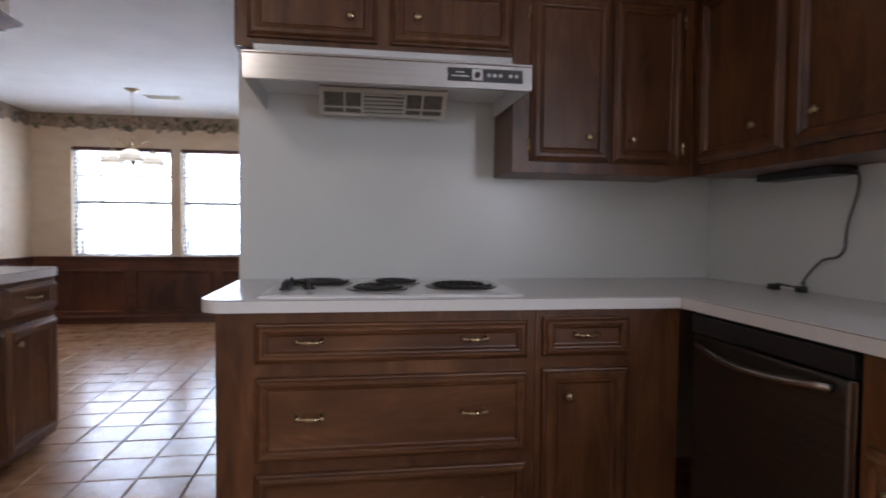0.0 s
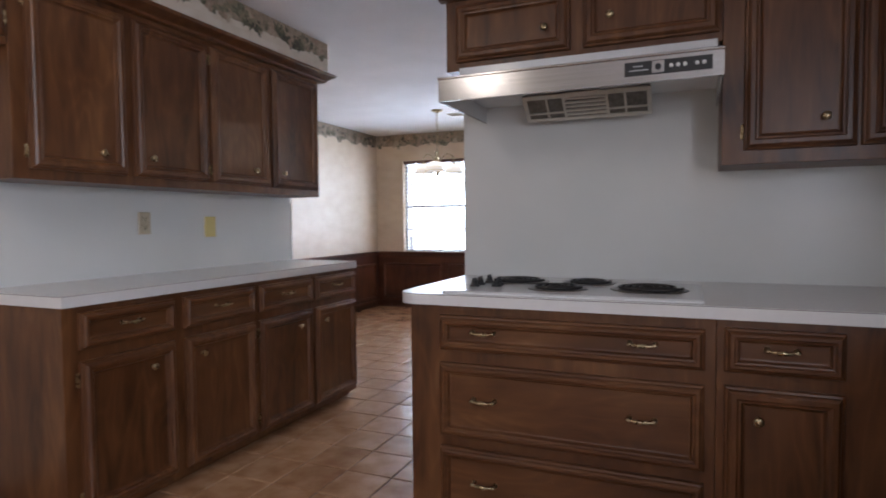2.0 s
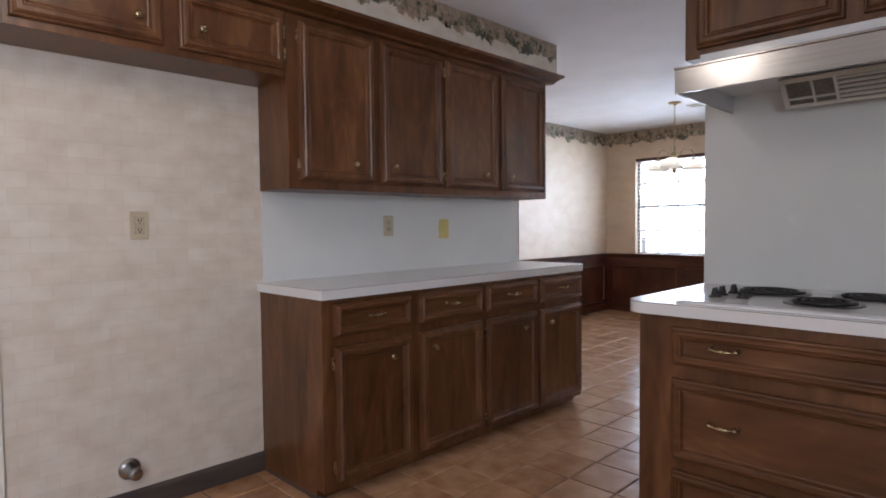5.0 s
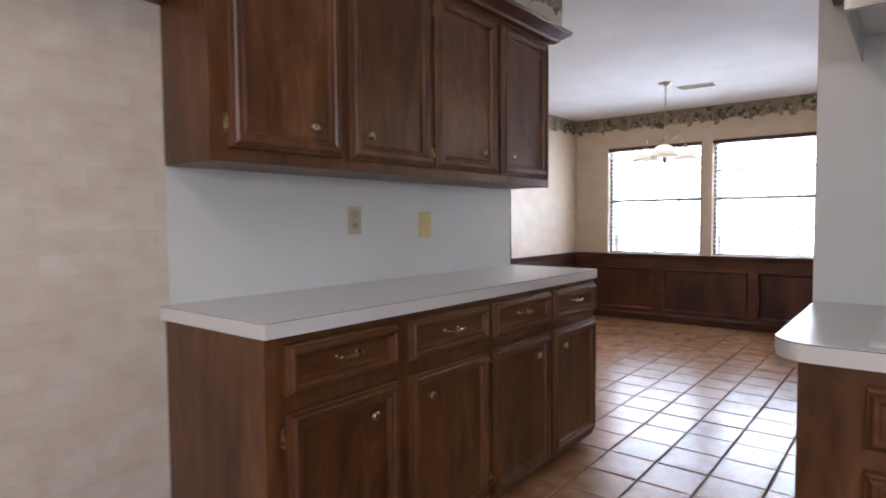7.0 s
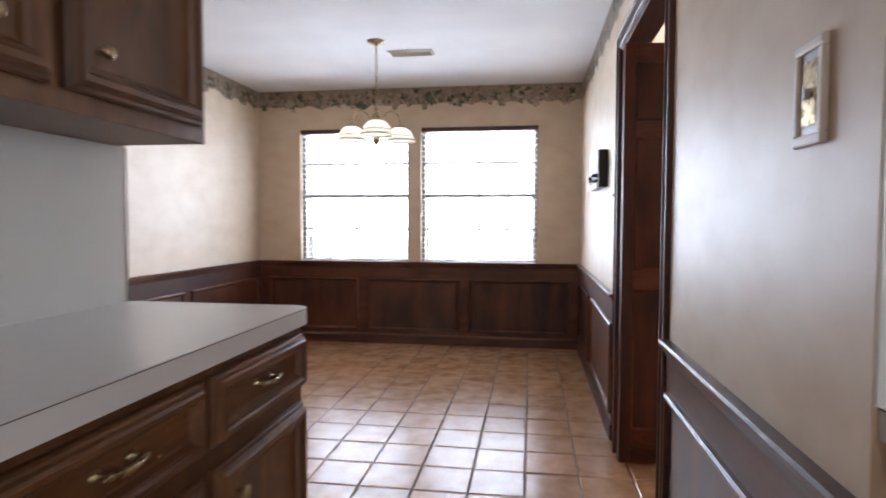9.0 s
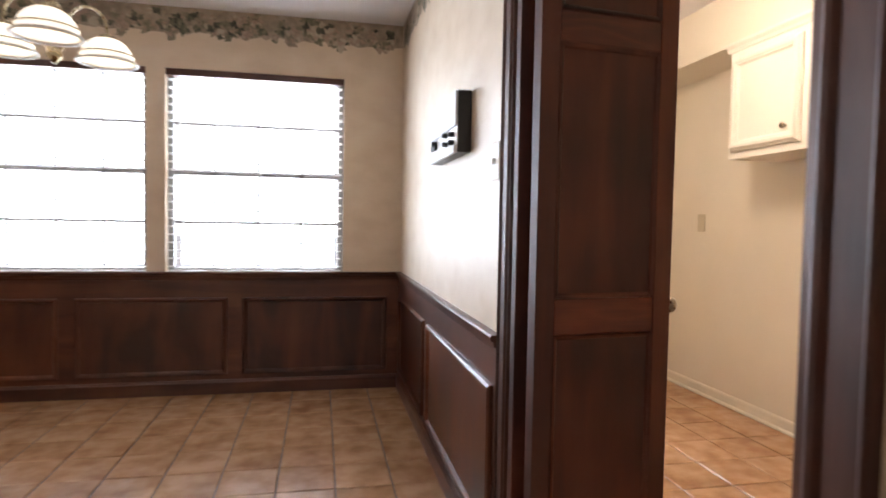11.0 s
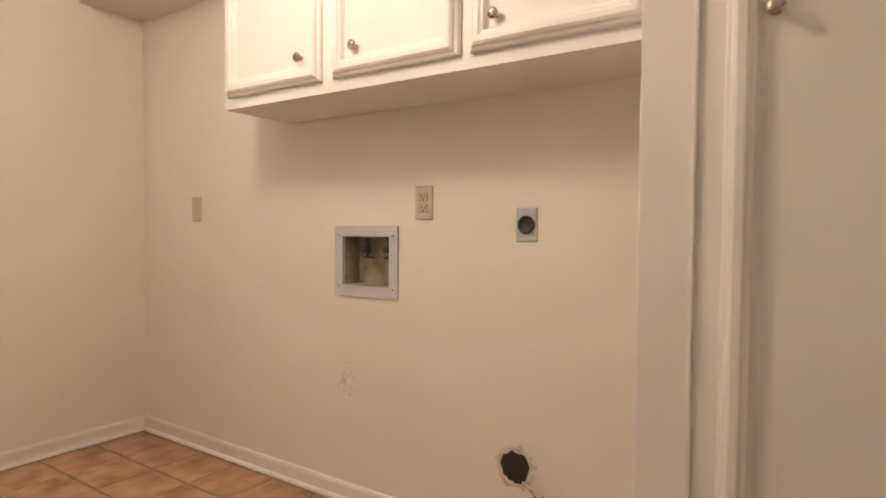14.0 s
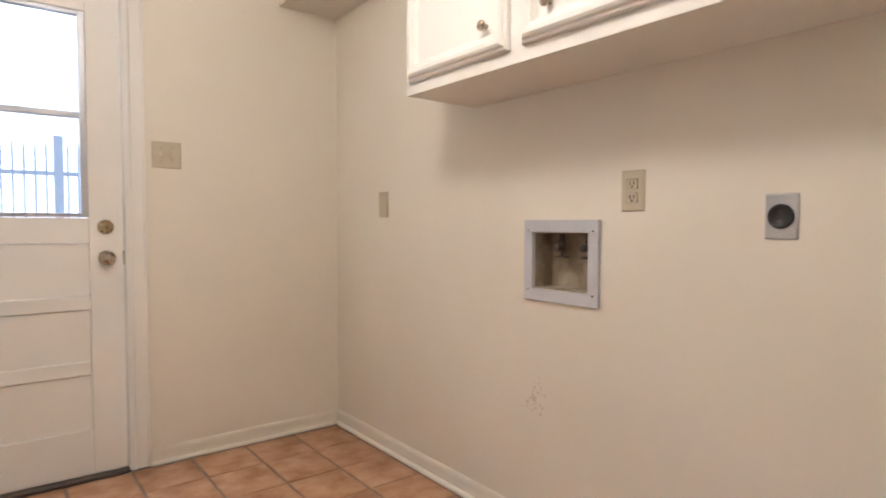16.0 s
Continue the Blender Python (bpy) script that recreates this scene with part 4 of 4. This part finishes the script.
# Water stub in the refrigerator space
ws = thing("pipe_stub", pose(XW, 2.343, 0.19, 0, 0, 90), "capped chrome water pipe stub with a wall flange", "pipe")
bm = bmesh.new()
lathe(bm, [(0.045, 0), (0.043, 0.006), (0.025, 0.012)], pose(0, 0, 0, 90, 0, 0), 24)
part("flange", bm, steel, ws, "", True)
bm = bmesh.new()
lathe(bm, [(0.022, 0.0), (0.022, 0.05), (0.026, 0.052), (0.026, 0.075), (0.02, 0.08)], pose(0, -0.01, 0, 90, 0, 0), 16)
part("pipe", bm, steel, ws, "", True)

# Key-rack box on the dining wall
ic = thing("wall_intercom", pose(XR, 7.36, 1.50, 0, 0, -90), "dark-framed wall unit with a pale panel and small knobs", "wall unit")
part("case", boxed(-0.26, 0.26, -0.052, 0, -0.115, 0.11, 0.004), black, ic, "dark case")
part("face", boxed(-0.24, 0.262, -0.062, -0.0525, -0.02, 0.108, 0.003), box_grey, ic, "pale grey front panel")
part("ledge", boxed(-0.24, 0.262, -0.066, -0.0525, -0.118, -0.088, 0.003), box_grey, ic)
part("dial_strip", boxed(-0.24, 0.262, -0.056, -0.0525, -0.086, -0.022), enamel, ic, "bright reflective strip")
for dx, dz in ((-0.12, -0.04), (0.10, -0.036), (0.10, -0.070), (0.21, -0.045), (0.21, -0.075)):
    bm = bmesh.new()
    lathe(bm, [(0.011, 0), (0.010, 0.02), (0.006, 0.022)], pose(dx, -0.056, dz, 90, 0, 0), 12)
    part("knob", bm, black, ic, "", True)
part("speaker_block", boxed(-0.19, -0.10, -0.068, -0.0565, -0.066, -0.040, 0.003), slot_dark, ic)

# ---- chandelier and ceiling vent ----
LX, LY = -1.885, 7.545
ch = thing("chandelier", pose(LX, LY, CEIL), "brass chandelier with three opal glass shades", "chandelier")
bm = bmesh.new()
lathe(bm, [(0.065, -0.0005), (0.064, -0.008), (0.05, -0.018), (0.015, -0.026), (0.006, -0.036)], Matrix(), 24)
part("canopy", bm, brass, ch, "", True)
bm = bmesh.new()
for i in range(13):
    zc = -0.04 - i * 0.032
    rot = pose(0, 0, zc, 0, 0, 90 * (i % 2))
    tube(bm, [rot @ Vector((0.009 * math.cos(t * math.pi / 5), 0, 0.021 * math.sin(t * math.pi / 5))) for t in range(11)], 0.0024, 5)
part("chain", bm, brass, ch, "brass link chain", True)
bm = bmesh.new()
lathe(bm, [(0.004, -0.445), (0.012, -0.45), (0.016, -0.47), (0.010, -0.49), (0.024, -0.51), (0.030, -0.53), (0.018, -0.55), (0.012, -0.58), (0.014, -0.62), (0.030, -0.64), (0.034, -0.665), (0.022, -0.685), (0.028, -0.70), (0.016, -0.715), (0.008, -0.73)], Matrix(), 20)
part("stem", bm, brass, ch, "turned brass stem", True)
for k in range(3):
    a = radians(-74 + 120 * k)
    ca, sa = math.cos(a), math.sin(a)
    ap = [(0.02, -0.56), (0.05, -0.535), (0.09, -0.49), (0.14, -0.475), (0.185, -0.50), (0.20, -0.545), (0.20, -0.575)]
    arm = part("arm", tube(bmesh.new(), smooth_path([(r * ca, r * sa, z) for r, z in ap]), 0.006, 8), brass, ch, "curved brass arm", True)
    mm = pose(0.20 * ca, 0.20 * sa, -0.57)
    bm = bmesh.new()
    lathe(bm, [(0.012, 0.005), (0.026, -0.002), (0.026, -0.018), (0.018, -0.022)], mm, 16)
    part("holder", bm, brass, arm, "", True)
    bm = bmesh.new()
    prof = [(0.022, -0.014), (0.048, -0.019), (0.070, -0.034), (0.087, -0.056), (0.097, -0.082), (0.101, -0.106)]
    loops = [[mm @ Vector((r * math.cos(2 * math.pi * i / 28), r * math.sin(2 * math.pi * i / 28), h)) for i in range(28)] for r, h in prof + [(r - 0.003, h) for r, h in reversed(prof)]]
    rings(bm, loops, False, False)
    part("shade", bm, shade_mat, arm, "glowing opal glass dome", True)
    bm = bmesh.new()
    loops = [[mm @ Vector((r * math.cos(2 * math.pi * i / 28), r * math.sin(2 * math.pi * i / 28), h)) for i in range(28)] for r, h in ((0.0955, -0.0765), (0.0985, -0.0765), (0.1005, -0.082), (0.0970, -0.082))]
    rings(bm, loops + [loops[0]], False, False)
    part("shade_band", bm, brass, arm, "thin brass band", True)
    bm = bmesh.new()
    loops = [[mm @ Vector((r * math.cos(2 * math.pi * i / 28), r * math.sin(2 * math.pi * i / 28), h)) for i in range(28)] for r, h in ((0.099, -0.100), (0.108, -0.102), (0.116, -0.112), (0.113, -0.116), (0.098, -0.108))]
    rings(bm, loops + [loops[0]], False, False)
    part("shade_rim", bm, trim_white, arm, "white ribbed rim", True)

vt = thing("ceiling_vent", pose(-1.70, 7.86, CEIL), "white slatted ceiling air vent", "vent")
bm = bmesh.new()
for a in ((-0.17, 0.17, -0.08, -0.062), (-0.17, 0.17, 0.062, 0.08), (-0.17, -0.15, -0.062, 0.062), (0.15, 0.17, -0.062, 0.062)):
    box(bm, *a, -0.009, -0.0005, 0.002)
part("frame", bm, trim_white, vt)
part("backing", boxed(-0.15, 0.15, -0.062, 0.062, -0.002, -0.0005), vent_plastic, vt)
for i in range(7):
    s = part("slat", boxed(-0.15, 0.15, -0.010, 0.010, -0.001, 0.001), trim_white, vt)
    s.matrix_basis = pose(0, -0.05 + i * 0.0167, -0.007, 30, 0, 0)

# ---- laundry ----
LB = [(0.011, 0), (0.011, 0.058), (0.008, 0.068), (0.003, 0.073)]
setting("baseboard_laundry", moulding("y", 6.32, YD, XL, -1, 0, LB), laundry_paint, "cream painted baseboard", "baseboard")
setting("baseboard_laundry_north", moulding("x", 0.735, XL - 0.014, YD, -1, 0, LB), laundry_paint, "cream painted baseboard", "baseboard")
setting("baseboard_laundry_west", moulding("y", 6.69, YD, XR + 0.11, 1, 0, LB), laundry_paint, "cream painted baseboard", "baseboard")
for nm, args in (("shoe_moulding_laundry", ("y", 6.32, YD - 0.014, XL - 0.013, -1)), ("shoe_moulding_north", ("x", 0.735, XL - 0.026, YD - 0.013, -1))):
    setting(nm, moulding(*args, 0, [(0.012, 0), (0.011, 0.008), (0.003, 0.016)]), laundry_paint, "cream painted shoe moulding", "trim")

XC = 1.34
lw = 7.911 - 6.317
LD = [(7.401, 7.879), (6.875, 7.348), (6.37, 6.838)]
doors = []
for (a, b), kk in zip(LD, (7.49, 7.25, 6.76)):
    doors.append((7.911 - b, 7.911 - a, 1.545, 2.055, 7.911 - kk, 1.63, 0))
cabinet("laundry_wall_cabinet", pose(XC, 7.911, 0, 0, 0, -90), lw, 1.505, 2.12, XL - XC - 0.001, doors, [], "white painted wall cabinet with three panelled doors", "", trim_white, trim_white, nickel)
setting("crown_moulding", moulding("y", 6.317, 7.925, XC, -1, 2.085, [(0.002, 0), (0.012, 0.006), (0.016, 0.02), (0.034, 0.036), (0.036, 0.048)]), trim_white, "white crown moulding above the laundry cabinets", "crown moulding")
cabinet("pantry_cabinet", pose(1.08, 6.316, 0, 0, 0, -90), 0.955, 0, 2.134, XL - 1.081, [(0.145, 0.53, 0.12, 1.50, 0.22, 1.43, 0), (0.145, 0.53, 1.55, 2.08, 0.22, 1.60, 0), (0.56, 0.93, 0.12, 1.50, 0.86, 1.43, 0), (0.56, 0.93, 1.55, 2.08, 0.86, 1.60, 0)], [], "tall cream painted pantry cabinet with moulded doors", "", trim_white, trim_white, nickel)
part("stile_bead", boxed(0.092, 0.100, -0.008, -0.0005, 0.0, 2.13, 0.002), trim_white, [o for o in bpy.data.objects if o.name.startswith("pantry_cabinet")][0])

# Washer supply box set into the wall
wb = thing("washer_box", pose(XL, 7.487, 0.946, 0, 0, -90), "grey washer supply box with two corroded valves", "supply box")
bm = bmesh.new()
for a in ((-0.155, 0.155, 0.095, 0.135), (-0.155, 0.155, -0.135, -0.095), (-0.155, -0.115, -0.095, 0.095), (0.115, 0.155, -0.095, 0.095)):
    box(bm, a[0], a[1], -0.012, -0.0005, a[2], a[3], 0.002)
part("frame", bm, box_grey, wb, "pale grey plastic frame")
bm = bmesh.new()
for a in ((-0.1145, 0.1145, 0.082, 0.086, -0.0945, 0.0945), (-0.1145, -0.1105, -0.0004, 0.082, -0.0945, 0.0945), (0.1105, 0.1145, -0.0004, 0.082, -0.0945, 0.0945), (-0.1105, 0.1105, -0.0004, 0.082, -0.0945, -0.0905), (-0.1105, 0.1105, -0.0004, 0.082, 0.0905, 0.0945)):
    box(bm, *a)
part("box_interior", bm, grimy, wb, "grimy recessed box")
for dx in (-0.035, 0.075):
    bm = bmesh.new()
    lathe(bm, [(0.013, 0.0), (0.013, 0.03), (0.010, 0.034), (0.010, 0.058)], pose(dx, 0.045, 0.032), 12)
    lathe(bm, [(0.012, 0.0), (0.013, 0.03), (0.009, 0.034)], pose(dx, 0.045, 0.045, 90, 0, 0), 12)
    lathe(bm, [(0.004, -0.018), (0.004, 0.0)], pose(dx, 0.045, 0.032), 8)
    box(bm, dx - 0.026, dx + 0.026, 0.038, 0.052, 0.010, 0.016, 0.002)
    part("valve", bm, base_dark, wb, "dark corroded valve")
for dx, dz in ((-0.135, 0.1), (0.135, 0.1), (-0.135, -0.1), (0.135, -0.1)):
    bm = bmesh.new()
    lathe(bm, [(0.004, 0), (0.003, 0.002)], pose(dx, -0.012, dz, 90, 0, 0), 8)
    part("screw", bm, nickel, wb)

# Dryer vent hole and gas stub
vn = thing("dryer_vent", pose(XL, 6.85, 0.305, 0, 0, -90), "round open dryer vent hole with broken plaster", "vent")
bm = bmesh.new()
rnd = random.Random(8)
n = 28
outer = [(0.070 + rnd.uniform(-0.008, 0.012)) for _ in range(n)]
inner = [(0.052 + rnd.uniform(-0.006, 0.004)) for _ in range(n)]
rings(bm, [[(outer[i] * math.cos(2 * math.pi * i / n), -0.0015, outer[i] * math.sin(2 * math.pi * i / n)) for i in range(n)], [(0.060 * math.cos(2 * math.pi * i / n), -0.004, 0.060 * math.sin(2 * math.pi * i / n)) for i in range(n)], [(inner[i] * math.cos(2 * math.pi * i / n), -0.0030, inner[i] * math.sin(2 * math.pi * i / n)) for i in range(n)]], False, False)
part("plaster_edge", bm, plaster_raw, vn, "broken plaster edge")
# Flat near-black disc on the wall: the duct's shade put into the colour
bm = bmesh.new()
rings(bm, [[(0.0575 * math.cos(2 * math.pi * i / n), -0.0027, 0.0575 * math.sin(2 * math.pi * i / n)) for i in range(n)]], False, True)
part("hole", bm, slot_dark, vn, "flat dark disc standing in for the shaded duct")
gs = thing("gas_stub", pose(XL, 6.755, 0.225, 0, 0, -90), "small brass gas stub valve near the floor", "pipe")
bm = bmesh.new()
lathe(bm, [(0.010, 0), (0.010, 0.05), (0.014, 0.052), (0.014, 0.075), (0.008, 0.078)], pose(0, -0.002, 0, 90, 0, 0), 12)
part("pipe", bm, nickel, gs, "", True)
bm = boxed(-0.016, 0.016, -0.070, -0.030, -0.034, 0.012, 0.008)
part("valve_body", bm, grimy, gs, "corroded valve body")
bm = bmesh.new()
tube(bm, smooth_path([(0, -0.03, 0.005), (-0.03, -0.028, 0.03), (-0.06, -0.02, 0.045)]), 0.004, 6)
part("wire", bm, nickel, gs, "", True)
# Scuff on the wall
bm = bmesh.new()
rnd = random.Random(3)
for i in range(46):
    a, r = rnd.uniform(0, 6.28), abs(rnd.gauss(0, 0.035))
    x, z, s = r * math.cos(a) * 0.8, r * math.sin(a) * 1.2, rnd.uniform(0.002, 0.006)
    bm.faces.new([bm.verts.new((x + s * rnd.uniform(0.6, 1.4) * math.cos(t), -0.0006 - i * 0.00001, z + s * rnd.uniform(0.6, 1.6) * math.sin(t))) for t in (0, 1.2, 2.4, 3.6, 5)])
sc = setting("wall_scuff", bm, scuff_mat, "grey scuff mark on the cream wall", "stain", pose(XL, 7.60, 0.47, 0, 0, -90))

# Back door with a two-light window
casing("trim_back_door", "x", -0.2, 0.65, 2.05, YD, -1, trim_white, 0.085, "white moulded casing round the back door")
bd = new("door_1")
bd.matrix_world = pose(-0.195, YD + 0.012, 0.012)
tagged(bd, "white painted back door with a glazed upper half", "door", kind="structure")
DWW = 0.84
bm = bmesh.new()
for a in ((0, 0.125, 0, 2.03), (DWW - 0.125, DWW, 0, 2.03), (0.125, DWW - 0.125, 1.92, 2.03), (0.125, DWW - 0.125, 0.975, 1.078), (0.125, DWW - 0.125, 0, 0.19)):
    box(bm, a[0], a[1], 0, 0.04, a[2], a[3], 0.003)
part("frame", bm, trim_white, bd)
for z0, z1 in ((0.192, 0.418), (0.478, 0.692), (0.756, 0.973)):
    part("door_panel", boxed(0.126, DWW - 0.126, 0.012, 0.03, z0, z1), trim_white, bd)
for z0 in (0.42, 0.694):
    part("rail", boxed(0.126, DWW - 0.126, 0.002, 0.038, z0, z0 + 0.06, 0.006), trim_white, bd)
gx0, gx1 = 0.125, DWW - 0.125
bm = bmesh.new()
for a in ((gx0, gx0 + 0.026, 1.08, 1.918), (gx1 - 0.026, gx1, 1.08, 1.918), (gx0 + 0.026, gx1 - 0.026, 1.08, 1.098), (gx0 + 0.026, gx1 - 0.026, 1.9, 1.918), (gx0 + 0.026, gx1 - 0.026, 1.485, 1.51)):
    box(bm, a[0], a[1], -0.004, 0.03, a[2], a[3], 0.003)
part("glazing_frame", bm, grey_plate, bd, "grey metal glazing frame")
pn = part("pane", boxed(gx0 + 0.02, gx1 - 0.02, 0.012, 0.016, 1.09, 1.91), glass, bd)
pn.visible_shadow = False
bm = bmesh.new()
lathe(bm, [(0.030, 0), (0.029, 0.006), (0.014, 0.010), (0.012, 0.03), (0.026, 0.036), (0.030, 0.048), (0.026, 0.058), (0.008, 0.062)], pose(0.775, 0, 0.911, 90, 0, 0), 20)
part("door_knob", bm, nickel, bd, "tarnished round door knob", True)
bm = bmesh.new()
lathe(bm, [(0.031, 0), (0.030, 0.008), (0.024, 0.014), (0.012, 0.016), (0.010, 0.022)], pose(0.775, 0, 1.04, 90, 0, 0), 20)
part("deadbolt", bm, brass, bd, "brass deadbolt", True)
part("strike", boxed(0.838, 0.846, -0.004, 0.02, 0.88, 0.94), nickel, bd)
setting("door_threshold", boxed(-0.2, 0.65, YD - 0.03, YD + 0.12, 0.0, 0.011, 0.003), base_dark, "dark metal door threshold", "threshold")

# Iron fence outside the back door
fn = thing("fence", pose(-2.0, 13.2, -0.12), "painted iron picket fence outside the back door", "fence")
for z in (0.35, 1.66):
    part("rail", boxed(0, 6, -0.02, 0.02, z, z + 0.04), iron, fn)
me = None
for i in range(66):
    if me is None:
        bm = boxed(-0.01, 0.01, -0.011, 0.011, 0.0, 1.92)
        rings(bm, [[(-0.01, -0.011, 1.92), (0.01, -0.011, 1.92), (0.01, 0.011, 1.92), (-0.01, 0.011, 1.92)], [(-0.001, -0.001, 2.02), (0.001, -0.001, 2.02), (0.001, 0.001, 2.02), (-0.001, 0.001, 2.02)]])
        me = finish("picket", bm, iron)
    o = new("picket", me)
    o.parent, o.matrix_basis = fn, pose(0.05 + i * 0.09, 0, 0)
part("post", boxed(2.72, 2.80, -0.06, 0.02, 0, 2.05), iron, fn)

# Laundry and kitchen ceiling lights: unseen fixtures added where the shadows point overhead
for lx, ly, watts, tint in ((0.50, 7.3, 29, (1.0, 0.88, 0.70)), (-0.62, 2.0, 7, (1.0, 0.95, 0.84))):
    cl = thing("ceiling_light", pose(lx, ly, CEIL), "round white ceiling light added out of view, lit warm", "ceiling light")
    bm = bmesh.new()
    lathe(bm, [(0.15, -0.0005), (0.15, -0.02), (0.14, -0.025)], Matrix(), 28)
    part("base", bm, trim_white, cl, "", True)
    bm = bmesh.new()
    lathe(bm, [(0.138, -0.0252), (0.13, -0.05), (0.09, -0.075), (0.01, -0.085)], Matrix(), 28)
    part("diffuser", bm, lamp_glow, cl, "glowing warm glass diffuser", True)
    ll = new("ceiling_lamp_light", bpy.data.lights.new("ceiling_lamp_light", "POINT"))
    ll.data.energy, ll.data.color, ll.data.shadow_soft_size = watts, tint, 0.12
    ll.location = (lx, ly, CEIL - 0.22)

# ---- floor tiles ----
PX, PY, TX, TY = 0.244, 0.2545, -0.567, 6.203
SX, SY = PX - 0.007, PY - 0.007


def tile_data(cx, cy, h):
    ex, ey, b = SX / 2, SY / 2, 0.004
    v = [(cx + sx * (ex - k), cy + sy * (ey - k), z) for k, z in ((0, -0.008), (0, h - 0.003), (b, h)) for sx, sy in ((-1, -1), (1, -1), (1, 1), (-1, 1))]
    f = [(4 * r + i, 4 * r + (i + 1) % 4, 4 * r + 4 + (i + 1) % 4, 4 * r + 4 + i) for r in (0, 1) for i in range(4)] + [(8, 9, 10, 11)]
    return v, f


v, f = tile_data(0, 0, 0.0)
tile_me = bpy.data.meshes.new("tile")
tile_me.from_pydata(v, [], f)
tile_me.materials.append(tile_mat)
floor_ob = bpy.data.objects["floor"]
rest_v, rest_f = [], []
rnd = random.Random(11)
count = 0
for i in range(-12, 11):
    for j in range(-32, 12):
        cx, cy = TX + (i + 0.5) * PX, TY + (j + 0.5) * PY
        if not (-3.5 < cx < 2.0 and -1.5 < cy < 9.1):
            continue
        near = (-1.6 < cx < XR and 3.0 < cy < 9.0) or (0.2 < cx < XL and 6.2 < cy < 9.05) or (-2.0 < cx < -1.5 and 6.0 < cy < 9.0)
        if near and count < 300:
            t = new("tile", tile_me)
            t.parent = floor_ob
            t.matrix_basis = pose(cx, cy, rnd.uniform(-0.0012, 0.0008), rnd.uniform(-0.15, 0.15), rnd.uniform(-0.15, 0.15), 180 * rnd.randrange(2))
            count += 1
        else:
            v, f = tile_data(cx, cy, rnd.uniform(-0.0012, 0.0008))
            k = len(rest_v)
            rest_v += v
            rest_f += [tuple(q + k for q in ff) for ff in f]
me = bpy.data.meshes.new("tiles_joined")
me.from_pydata(rest_v, [], rest_f)
me.materials.append(tile_mat_far)
ob = new("floor_tiles", me)
ob.parent = floor_ob
tagged(ob, kind="stuff")
